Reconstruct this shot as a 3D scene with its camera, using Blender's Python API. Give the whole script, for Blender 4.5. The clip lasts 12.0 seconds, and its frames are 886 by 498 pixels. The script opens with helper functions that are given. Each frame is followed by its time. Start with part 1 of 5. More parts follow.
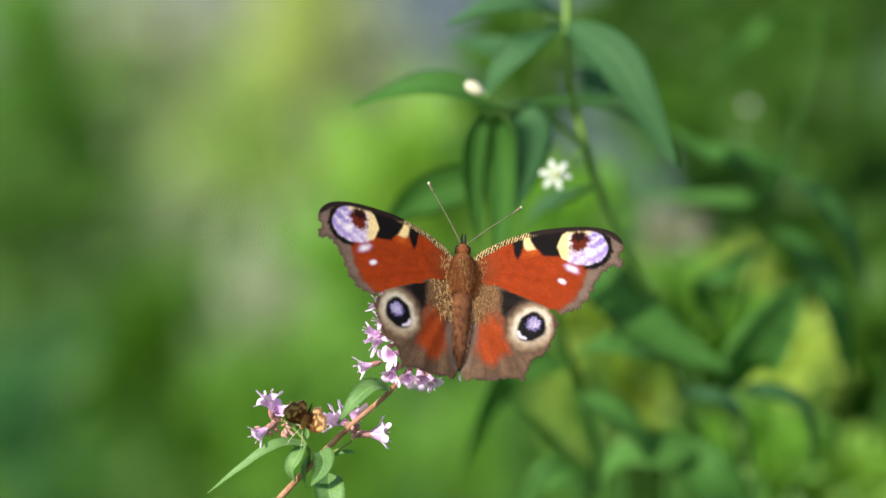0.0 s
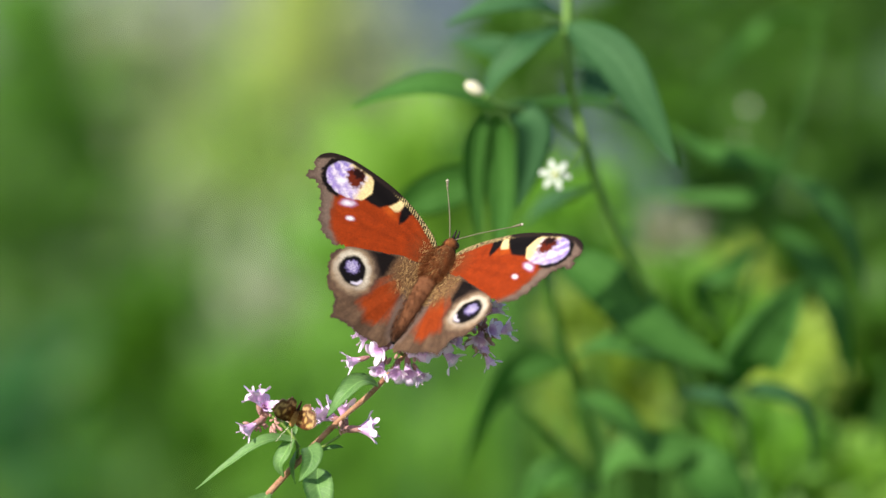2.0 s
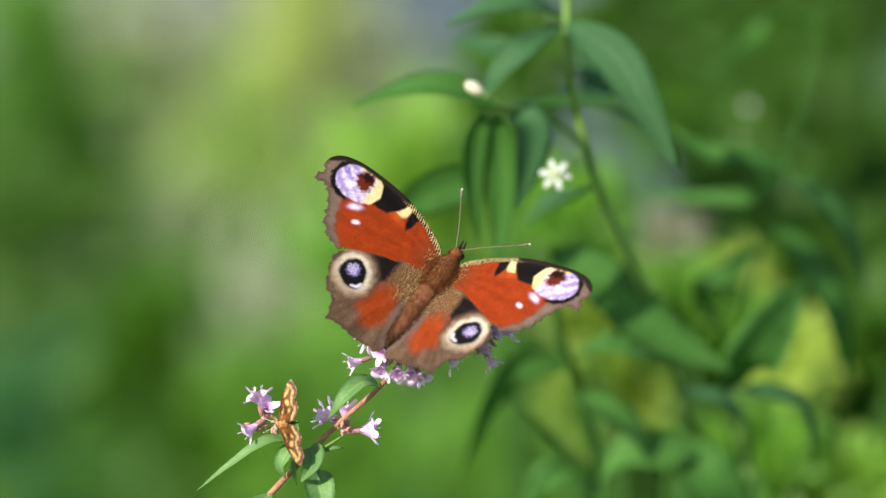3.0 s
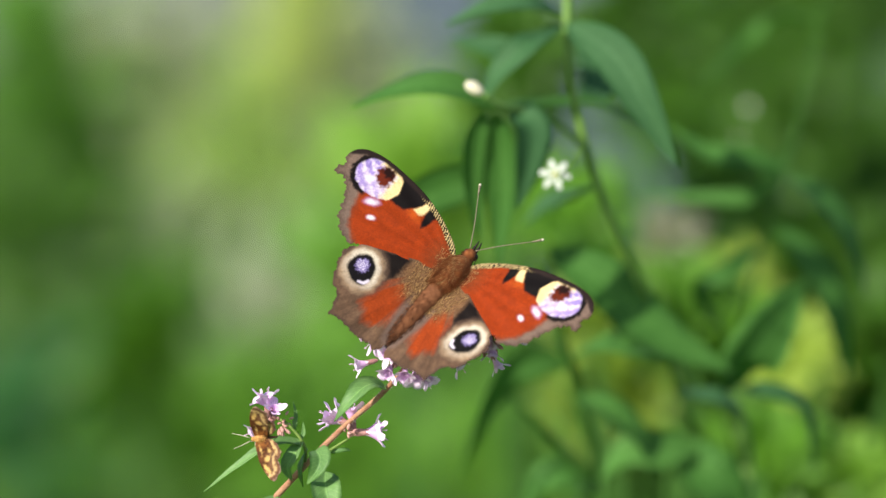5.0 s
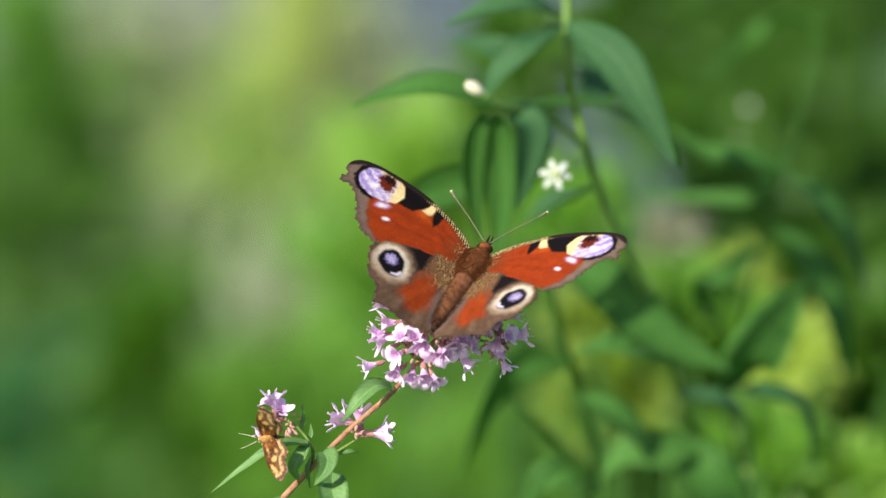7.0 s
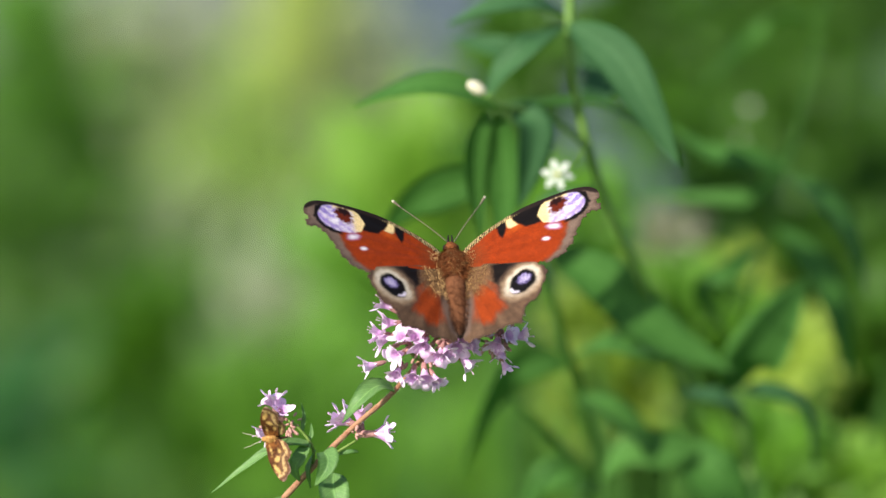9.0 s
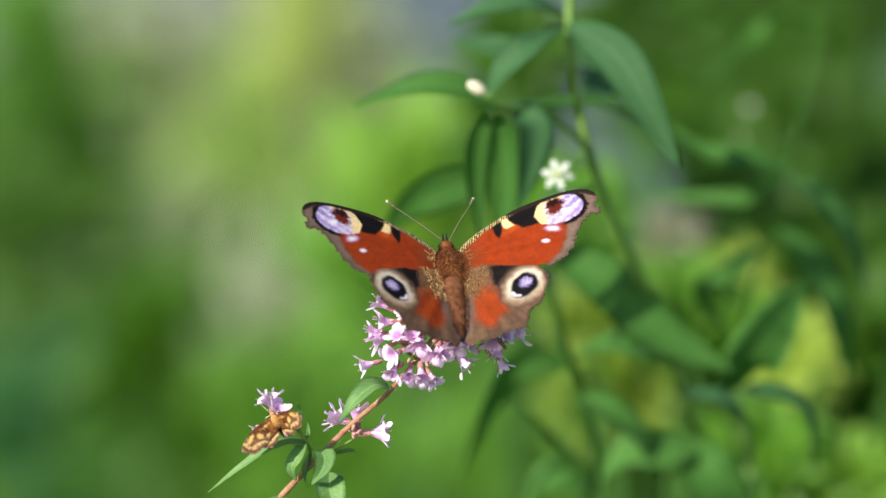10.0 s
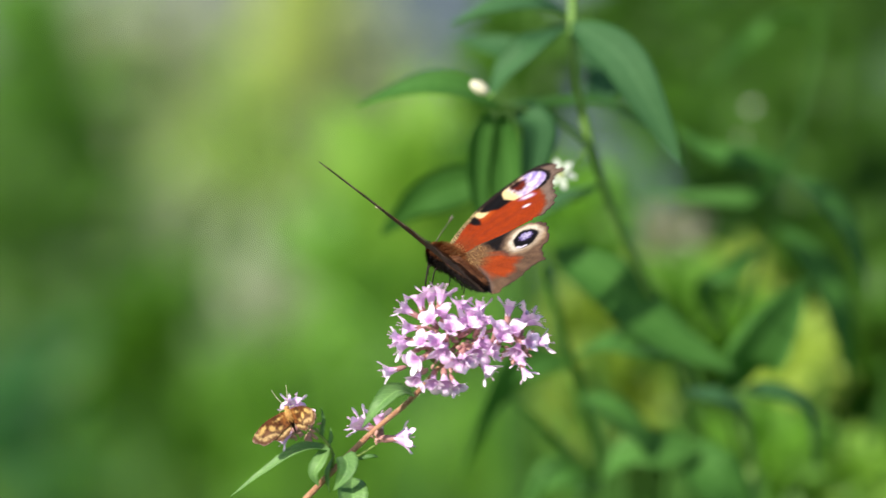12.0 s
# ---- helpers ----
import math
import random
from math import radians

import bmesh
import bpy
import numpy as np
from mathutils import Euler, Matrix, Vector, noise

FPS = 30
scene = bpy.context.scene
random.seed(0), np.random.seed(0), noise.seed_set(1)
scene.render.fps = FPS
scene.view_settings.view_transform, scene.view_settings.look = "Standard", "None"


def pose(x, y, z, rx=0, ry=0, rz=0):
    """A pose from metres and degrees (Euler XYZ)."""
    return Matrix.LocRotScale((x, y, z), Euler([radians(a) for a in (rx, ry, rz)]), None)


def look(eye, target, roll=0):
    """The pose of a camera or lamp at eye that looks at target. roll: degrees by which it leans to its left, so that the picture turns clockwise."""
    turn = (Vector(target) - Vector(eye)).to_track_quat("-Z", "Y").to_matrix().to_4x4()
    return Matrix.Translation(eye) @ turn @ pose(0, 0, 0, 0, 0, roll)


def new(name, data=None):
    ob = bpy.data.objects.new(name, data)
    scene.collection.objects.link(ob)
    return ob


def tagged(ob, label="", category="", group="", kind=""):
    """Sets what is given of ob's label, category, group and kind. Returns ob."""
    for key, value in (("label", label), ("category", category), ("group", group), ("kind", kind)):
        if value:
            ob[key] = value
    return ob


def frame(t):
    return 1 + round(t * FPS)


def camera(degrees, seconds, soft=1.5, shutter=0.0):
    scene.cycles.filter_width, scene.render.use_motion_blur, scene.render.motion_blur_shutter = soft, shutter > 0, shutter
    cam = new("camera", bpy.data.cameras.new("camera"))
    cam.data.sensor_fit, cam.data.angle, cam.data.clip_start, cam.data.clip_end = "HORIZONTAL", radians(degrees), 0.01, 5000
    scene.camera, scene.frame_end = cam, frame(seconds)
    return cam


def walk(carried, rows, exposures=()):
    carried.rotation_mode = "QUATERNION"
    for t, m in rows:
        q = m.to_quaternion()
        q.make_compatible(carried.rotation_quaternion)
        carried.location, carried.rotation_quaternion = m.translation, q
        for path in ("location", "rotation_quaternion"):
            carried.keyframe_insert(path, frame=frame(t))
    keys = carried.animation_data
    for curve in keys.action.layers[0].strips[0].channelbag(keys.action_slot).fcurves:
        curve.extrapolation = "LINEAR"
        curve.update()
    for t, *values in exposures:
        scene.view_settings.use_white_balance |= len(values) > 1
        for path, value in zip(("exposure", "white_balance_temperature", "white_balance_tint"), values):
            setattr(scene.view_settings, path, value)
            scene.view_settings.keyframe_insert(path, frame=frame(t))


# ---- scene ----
# ---------------------------------------------------------------- camera
TILT = 12.0            # the camera looks down by this many degrees
REACH = 0.914          # from the lens to the butterfly
HEIGHT = 0.45          # of the flower head over the ground
EYE = Vector((0, -REACH * math.cos(radians(TILT)), HEIGHT + REACH * math.sin(radians(TILT))))
cam = camera(10, 12.0, shutter=0.5)
walk(cam, [(0, look(EYE, (0, 0, HEIGHT))), (12, look(EYE, (0, 0, HEIGHT)))])
cam.data.dof.use_dof = True
cam.data.dof.focus_distance = REACH - 0.001
cam.data.dof.aperture_fstop = 8.0

# subject space: x across, y up and slightly back, z towards the lens
SUBJECT = Matrix.Translation((0, 0, HEIGHT)) @ pose(0, 0, 0, 90 - TILT)

# ---------------------------------------------------------------- light
world = bpy.data.worlds.new("sky")
scene.world = world
world.use_nodes = True
sky = world.node_tree.nodes.new("ShaderNodeTexSky")
sky.sky_type, sky.sun_disc = "NISHITA", False
TO_SUN = Vector((-0.60, -0.58, 0.56)).normalized()
sky.sun_elevation = math.asin(TO_SUN.z)
sky.sun_rotation = math.atan2(TO_SUN.x, TO_SUN.y)
world.node_tree.links.new(sky.outputs[0], world.node_tree.nodes["Background"].inputs[0])
world.node_tree.nodes["Background"].inputs[1].default_value = 0.13
sun = new("sun", bpy.data.lights.new("sun", "SUN"))
sun.data.energy, sun.data.angle, sun.data.color = 5.0, radians(0.5), (1.0, 0.95, 0.86)
sun.matrix_world = TO_SUN.to_track_quat("Z", "Y").to_matrix().to_4x4()
scene.view_settings.exposure = 0.46


# ---------------------------------------------------------------- materials
def lin(r, g, b):
    return tuple((c / 255 / 12.92 if c <= 10 else ((c / 255 + 0.055) / 1.055) ** 2.4) for c in (r, g, b)) + (1.0,)


def node_set(name):
    m = bpy.data.materials.new(name)
    m.use_nodes = True
    nt = m.node_tree
    return m, nt, nt.nodes["Principled BSDF"], nt.nodes["Material Output"]


def grain(nt, scale, detail=4.0, coord="Object"):
    tc = nt.nodes.new("ShaderNodeTexCoord")
    n = nt.nodes.new("ShaderNodeTexNoise")
    n.inputs["Scale"].default_value, n.inputs["Detail"].default_value = scale, detail
    nt.links.new(tc.outputs[coord], n.inputs["Vector"])
    return n


def ramp(nt, src, stops):
    r = nt.nodes.new("ShaderNodeValToRGB")
    while len(r.color_ramp.elements) < len(stops):
        r.color_ramp.elements.new(0.5)
    for e, (p, c) in zip(r.color_ramp.elements, stops):
        e.position, e.color = p, c
    nt.links.new(src, r.inputs[0])
    return r


def mixed(nt, a, b, fac, how="MIX"):
    m = nt.nodes.new("ShaderNodeMix")
    m.data_type, m.blend_type = "RGBA", how
    for sock, v in ((m.inputs[0], fac), (m.inputs[6], a), (m.inputs[7], b)):
        if isinstance(v, (tuple, float, int)):
            sock.default_value = v
        else:
            nt.links.new(v, sock)
    return m.outputs[2]


def bumped(nt, src, bsdf, strength, distance):
    b = nt.nodes.new("ShaderNodeBump")
    b.inputs["Strength"].default_value, b.inputs["Distance"].default_value = strength, distance
    nt.links.new(src, b.inputs["Height"])
    nt.links.new(b.outputs[0], bsdf.inputs["Normal"])


def plain(name, dark, light, scale, rough=0.6, bump=0.3, size=0.0002, fine=6.0):
    """A surface between two colours, blotched at one scale and grained at a finer one."""
    m, nt, bsdf, out = node_set(name)
    big, small = grain(nt, scale), grain(nt, scale * fine)
    both = mixed(nt, big.outputs[0], small.outputs[0], 0.45)
    col = ramp(nt, both, [(0.3, dark), (0.7, light)])
    nt.links.new(col.outputs[0], bsdf.inputs["Base Color"])
    bsdf.inputs["Specular IOR Level"].default_value = 0.2
    bsdf.inputs["Roughness"].default_value = rough
    bumped(nt, small.outputs[0], bsdf, bump, size)
    return m


def leafy(name, dark, light, rough=0.45, through_light=0.35, passed=(2.2, 2.2, 0.8, 1.0), veins=True, scale=120.0, ribs=1.0):
    """Leaf tissue: blotches, side veins from the blade's own coordinates, light that comes through."""
    m, nt, bsdf, out = node_set(name)
    big, small = grain(nt, scale), grain(nt, scale * 9)
    both = mixed(nt, big.outputs[0], small.outputs[0], 0.35)
    info = nt.nodes.new("ShaderNodeObjectInfo")
    geo = nt.nodes.new("ShaderNodeNewGeometry")
    vary = mixed(nt, info.outputs["Random"], geo.outputs["Random Per Island"], 0.5)
    both = mixed(nt, both, vary, 0.30)
    col = ramp(nt, both, [(0.28, dark), (0.72, light)]).outputs[0]
    if veins:
        uv = nt.nodes.new("ShaderNodeUVMap")
        uv.uv_map = "blade"
        sep = nt.nodes.new("ShaderNodeSeparateXYZ")
        nt.links.new(uv.outputs[0], sep.inputs[0])
        ab = nt.nodes.new("ShaderNodeMath"); ab.operation = "ABSOLUTE"
        nt.links.new(sep.outputs[0], ab.inputs[0])
        lift = nt.nodes.new("ShaderNodeMath"); lift.operation = "MULTIPLY_ADD"
        nt.links.new(ab.outputs[0], lift.inputs[0]); lift.inputs[1].default_value = -0.22
        nt.links.new(sep.outputs[1], lift.inputs[2])
        saw = nt.nodes.new("ShaderNodeMath"); saw.operation = "PINGPONG"
        nt.links.new(lift.outputs[0], saw.inputs[0]); saw.inputs[1].default_value = 0.055
        rib = nt.nodes.new("ShaderNodeMapRange")
        nt.links.new(saw.outputs[0], rib.inputs[0])
        rib.inputs[1].default_value, rib.inputs[2].default_value = 0.0, 0.012
        rib.inputs[3].default_value, rib.inputs[4].default_value = 0.35 * ribs, 0.0
        mid = nt.nodes.new("ShaderNodeMapRange")
        nt.links.new(ab.outputs[0], mid.inputs[0])
        mid.inputs[1].default_value, mid.inputs[2].default_value = 0.03, 0.09
        mid.inputs[3].default_value, mid.inputs[4].default_value = 0.6 * ribs, 0.0
        top = nt.nodes.new("ShaderNodeMath"); top.operation = "MAXIMUM"
        nt.links.new(rib.outputs[0], top.inputs[0]); nt.links.new(mid.outputs[0], top.inputs[1])
        pale = tuple(min(1.0, c * 1.7 + 0.02) for c in light[:3]) + (1.0,)
        col = mixed(nt, col, pale, top.outputs[0])
        bumped(nt, top.outputs[0], bsdf, 0.35, 0.0003)
    else:
        bumped(nt, small.outputs[0], bsdf, 0.3, 0.0004)
    nt.links.new(col, bsdf.inputs["Base Color"])
    bsdf.inputs["Roughness"].default_value = rough
    bsdf.inputs["Specular IOR Level"].default_value = 0.3
    tr = nt.nodes.new("ShaderNodeBsdfTranslucent")
    nt.links.new(mixed(nt, col, passed, 1.0, "MULTIPLY"), tr.inputs[0])
    mx = nt.nodes.new("ShaderNodeMixShader")
    mx.inputs[0].default_value = through_light
    nt.links.new(bsdf.outputs[0], mx.inputs[1]); nt.links.new(tr.outputs[0], mx.inputs[2])
    nt.links.new(mx.outputs[0], out.inputs[0])
    return m


def scaled(name, rough=0.7, fuzz=0.0, fine=5200.0):
    """Wing scales: the wing's own colours with a fine dusty grain."""
    m, nt, bsdf, out = node_set(name)
    at_ = nt.nodes.new("ShaderNodeAttribute"); at_.attribute_name = "scales"
    n, big = grain(nt, fine, 3.0), grain(nt, 420.0, 4.0)
    g = ramp(nt, n.outputs[0], [(0.3, (0.72, 0.72, 0.72, 1)), (0.7, (1.18, 1.15, 1.1, 1))])
    g2 = ramp(nt, big.outputs[0], [(0.3, (0.86, 0.84, 0.84, 1)), (0.7, (1.1, 1.08, 1.06, 1))])
    c = mixed(nt, at_.outputs[0], g.outputs[0], 1.0, "MULTIPLY")
    c = mixed(nt, c, g2.outputs[0], 1.0, "MULTIPLY")
    nt.links.new(c, bsdf.inputs["Base Color"])
    bsdf.inputs["Roughness"].default_value = rough
    bsdf.inputs["Specular IOR Level"].default_value = 0.10
    bsdf.inputs["Sheen Weight"].default_value = fuzz
    bsdf.inputs["Sheen Roughness"].default_value = 0.4
    bumped(nt, n.outputs[0], bsdf, 0.35, 0.00008)
    return m


M_WING = scaled("wing_scales")
M_UNDER = plain("wing_underside", lin(26, 14, 9), lin(66, 40, 27), 700, 0.95, 0.5, 0.0001)
def furry(name, dark, light, belly, level):
    """Brown fur on the back, nearly black flanks and belly; level: height of the change in metres."""
    m = plain(name, dark, light, 900, 0.85, 0.9, 0.0003)
    nt = m.node_tree
    bsdf = nt.nodes["Principled BSDF"]
    old = bsdf.inputs["Base Color"].links[0].from_socket
    tc = nt.nodes.new("ShaderNodeTexCoord")
    sep = nt.nodes.new("ShaderNodeSeparateXYZ")
    nt.links.new(tc.outputs["Object"], sep.inputs[0])
    mr = nt.nodes.new("ShaderNodeMapRange")
    nt.links.new(sep.outputs[2], mr.inputs[0])
    mr.inputs[1].default_value, mr.inputs[2].default_value = level - 0.0004, level + 0.0006
    nt.links.new(mixed(nt, belly, old, mr.outputs[0]), bsdf.inputs["Base Color"])
    return m


M_FUR = furry("body_fur", lin(112, 62, 31), lin(162, 98, 54), lin(20, 13, 11), -0.0001)
M_ABDOMEN = furry("abdomen_fur", lin(96, 60, 38), lin(138, 88, 56), lin(20, 13, 11), -0.0004)
M_DARK = plain("dark_chitin", lin(14, 10, 9), lin(44, 32, 26), 1500, 0.5, 0.4, 0.0001)
M_FEELER = plain("antenna_shaft", lin(70, 62, 52), lin(150, 138, 112), 2600, 0.6)
M_GOLD = plain("gold_hair", lin(116, 74, 38), lin(214, 176, 118), 1800, 0.75, 0.3, 0.0001)
M_MOTHFUR = plain("moth_fur", lin(140, 92, 44), lin(214, 168, 100), 2200, 0.75, 0.4, 0.0001)
M_TIP = plain("antenna_club", lin(160, 150, 120), lin(235, 225, 200), 3000, 0.6)
M_PETAL = leafy("pink_petal", lin(242, 206, 242), lin(255, 243, 254), 0.55, 0.15, (1.0, 0.96, 1.0, 1.0), veins=False, scale=350)
M_THROAT = leafy("mauve_throat", lin(214, 160, 216), lin(242, 208, 242), 0.55, 0.15, (1.0, 0.96, 1.0, 1.0), veins=False, scale=350)
M_ANTHER = plain("stamen", lin(214, 160, 206), lin(246, 220, 242), 2500, 0.6)
M_CALYX = plain("calyx", lin(124, 70, 78), lin(206, 160, 150), 900, 0.75, 0.6, 0.0002)
M_BUD = plain("bract", lin(140, 86, 92), lin(230, 186, 166), 600, 0.75, 0.6, 0.0002)
M_STEM = plain("red_stem", lin(130, 80, 58), lin(194, 150, 116), 700, 0.7, 0.6, 0.0002)
M_GREENSTEM = plain("green_stem", lin(74, 104, 34), lin(140, 160, 84), 400, 0.65, 0.4, 0.0002)
M_HERB = leafy("herb_leaf", lin(79, 119, 62), lin(134, 169, 103), 0.5, 0.35, scale=300, ribs=0.45)
M_WORT = leafy("wort_leaf", lin(52, 100, 30), lin(81, 127, 54), 0.7, 0.30, scale=60, ribs=0.6)
M_WORTPALE = leafy("wort_leaf_pale", lin(47, 89, 46), lin(72, 113, 68), 0.7, 0.30, scale=60, ribs=0.35)
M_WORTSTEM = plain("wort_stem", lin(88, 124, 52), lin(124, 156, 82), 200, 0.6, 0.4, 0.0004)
# darker copy of the wort stem, with shade put into the colour
M_SHADESTEM = plain("shaded_stem", lin(41, 80, 24), lin(71, 112, 41), 200, 0.65, 0.4, 0.0004)
M_WHITE = leafy("white_petal", lin(199, 206, 190), lin(229, 231, 219), 0.55, 0.25, (1.0, 1.0, 1.0, 1.0), veins=False, scale=300)
M_CREAM = leafy("cream_bud", lin(196, 188, 156), lin(232, 224, 198), 0.6, 0.2, (1.0, 1.0, 0.9, 1.0), veins=False, scale=300)
M_EYE = plain("flower_eye", lin(170, 170, 80), lin(220, 210, 130), 1500)
M_GRASS = leafy("grass_blade", lin(61, 99, 22), lin(96, 129, 36), 0.5, 0.30, veins=False, scale=30)


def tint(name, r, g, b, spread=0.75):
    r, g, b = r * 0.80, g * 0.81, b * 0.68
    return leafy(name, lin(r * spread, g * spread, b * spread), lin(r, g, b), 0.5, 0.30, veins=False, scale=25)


# the lime and sunlit tints hold sunshine on the leaves in their colour
M_LIME = tint("sunlit_lime_foliage", 216, 230, 160, 0.92)
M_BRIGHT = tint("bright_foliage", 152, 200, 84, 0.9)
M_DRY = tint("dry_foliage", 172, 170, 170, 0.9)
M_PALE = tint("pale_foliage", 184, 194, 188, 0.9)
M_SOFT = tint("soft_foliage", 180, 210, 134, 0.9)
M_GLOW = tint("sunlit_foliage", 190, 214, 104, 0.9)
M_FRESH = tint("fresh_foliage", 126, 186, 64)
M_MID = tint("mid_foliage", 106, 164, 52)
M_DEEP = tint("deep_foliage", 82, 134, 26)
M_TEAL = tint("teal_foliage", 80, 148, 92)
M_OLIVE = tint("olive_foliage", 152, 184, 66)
M_STONE = plain("grey_stone", lin(72, 82, 92), lin(102, 112, 118), 9, 0.9, 0.6, 0.01)
M_SAND = plain("pale_stone", lin(123, 123, 116), lin(160, 159, 151), 9, 0.9, 0.6, 0.01)


def soil():
    m, nt, bsdf, out = node_set("meadow_ground")
    a, b = grain(nt, 0.9, 6), grain(nt, 14.0, 6)
    both = mixed(nt, a.outputs[0], b.outputs[0], 0.45)
    c = ramp(nt, both, [(0.30, lin(53, 84, 28)), (0.5, lin(72, 109, 37)), (0.72, lin(99, 123, 61))])
    nt.links.new(c.outputs[0], bsdf.inputs["Base Color"])
    bsdf.inputs["Roughness"].default_value = 0.9
    bumped(nt, b.outputs[0], bsdf, 0.6, 0.03)
    return m


M_SOIL = soil()


# ---------------------------------------------------------------- mesh tools (millimetres)
def part(name, bm, material, parent=None, label="", smooth=True):
    me = bpy.data.meshes.new(name)
    bmesh.ops.scale(bm, vec=(0.001, 0.001, 0.001), verts=bm.verts)
    bm.normal_update()
    bm.to_mesh(me)
    bm.free()
    for m in material if isinstance(material, (list, tuple)) else (material,):
        me.materials.append(m)
    if smooth:
        me.polygons.foreach_set("use_smooth", [True] * len(me.polygons))
    ob = new(name, me)
    ob.parent = parent
    if label:
        ob["label"] = label
    return ob


def thing(name, label, category, m, group="", kind=""):
    e = new(name)
    e.empty_display_size = 0.01
    e.matrix_basis = m
    return tagged(e, label, category, group, kind)


def at(u, v, back=0.0):
    """A point `back` mm behind the subject's plane, on the line of sight through (u, v) mm of that plane."""
    s = 1 + back / (REACH * 1000)
    return Vector((u * s, v * s, -back))


def ground_under(u, back):
    """The point of the ground, in subject space, below the column at u and depth back."""
    return Vector((u * (1 + back / 914), (-HEIGHT * 1000 + back * math.sin(radians(TILT))) / math.cos(radians(TILT)), -back))


def curve_pts(ctrl, n):
    """Catmull-Rom through the control points."""
    c = [Vector(p) for p in ctrl]
    c = [2 * c[0] - c[1]] + c + [2 * c[-1] - c[-2]]
    out = []
    spans = len(c) - 3
    for k in range(n + 1):
        x = k / n * spans
        i = min(int(x), spans - 1)
        t = x - i
        p0, p1, p2, p3 = c[i:i + 4]
        out.append(0.5 * (2 * p1 + (p2 - p0) * t + (2 * p0 - 5 * p1 + 4 * p2 - p3) * t * t + (3 * p1 - p0 - 3 * p2 + p3) * t ** 3))
    return out


def tube(bm, ctrl, r0, r1, n=10, sides=8, knots=0.0):
    pts = curve_pts(ctrl, n) if len(ctrl) > 2 or n > 1 else [Vector(p) for p in ctrl]
    rings = []
    ref = Vector((0.13, 0.37, 0.92))
    for i, p in enumerate(pts):
        tan = (pts[min(i + 1, len(pts) - 1)] - pts[max(i - 1, 0)]).normalized()
        a = tan.cross(ref).normalized()
        b = tan.cross(a)
        f = i / (len(pts) - 1)
        r = (r0 + (r1 - r0) * f) * (1 + knots * noise.noise(p * 0.4))
        rings.append([bm.verts.new(p + a * r * math.cos(w) + b * r * math.sin(w)) for w in (math.tau * k / sides for k in range(sides))])
    for q0, q1 in zip(rings, rings[1:]):
        for k in range(sides):
            bm.faces.new((q0[k], q0[(k + 1) % sides], q1[(k + 1) % sides], q1[k]))
    bm.faces.new(rings[0][::-1])
    bm.faces.new(rings[-1])
    return bm


def ball(bm, centre, radii, m=None, seg=12, rough=0.0):
    r = bmesh.ops.create_uvsphere(bm, u_segments=seg, v_segments=max(6, seg * 2 // 3), radius=1)
    for v in r["verts"]:
        k = 1 + rough * noise.noise(v.co * 3 + Vector(centre))
        v.co = Vector((v.co.x * radii[0], v.co.y * radii[1], v.co.z * radii[2])) * k
        if m is not None:
            v.co = m @ v.co
        v.co += Vector(centre)
    return bm


def blade(bm, ctrl, width, face, fold=0.25, n=16, thick=0.16, wave=0.04, peak=0.42, seed=0.0, teeth=0.0):
    """A leaf blade along a curve: two sheets and a rim, folded along the midrib, with wavy edges."""
    uv = bm.loops.layers.uv.get("blade") or bm.loops.layers.uv.new("blade")
    pts = curve_pts(ctrl, n)
    face = Vector(face).normalized()
    cols = (-1.0, -0.62, -0.22, 0.0, 0.22, 0.62, 1.0)
    top, low = [], []
    for i, p in enumerate(pts):
        f = i / n
        tan = (pts[min(i + 1, n)] - pts[max(i - 1, 0)]).normalized()
        side = tan.cross(face).normalized()
        up = side.cross(tan).normalized()
        e = math.log(0.5) / math.log(peak)
        w = width / 2 * max(0.02, math.sin(math.pi * min(1, max(0, f)) ** e)) ** 0.85
        w *= 1 + teeth * math.sin(f * 60)
        rt, rl = [], []
        for c in cols:
            wob = wave * width * noise.noise(Vector((f * 5 + seed, c * 1.5, seed * 3.1)))
            q = p + side * (c * w) + up * (abs(c) * fold * w + wob * abs(c))
            rt.append(bm.verts.new(q + up * thick / 2))
            rl.append(bm.verts.new(q - up * thick / 2))
        top.append(rt)
        low.append(rl)

    def quad(vs, ts):
        fc = bm.faces.new(vs)
        for lp, t in zip(fc.loops, ts):
            lp[uv].uv = t
    k = len(cols)
    for i in range(n):
        for j in range(k - 1):
            t = [(cols[j], i / n), (cols[j + 1], i / n), (cols[j + 1], (i + 1) / n), (cols[j], (i + 1) / n)]
            quad((top[i][j], top[i][j + 1], top[i + 1][j + 1], top[i + 1][j]), t)
            quad((low[i + 1][j], low[i + 1][j + 1], low[i][j + 1], low[i][j]), t[::-1])
        for j in (0, k - 1):
            quad((top[i][j], top[i + 1][j], low[i + 1][j], low[i][j]), [(cols[j], i / n)] * 4)
    for i in (0, n):
        for j in range(k - 1):
            quad((top[i][j], top[i][j + 1], low[i][j + 1], low[i][j]), [(cols[j], i / n)] * 4)
    return bm


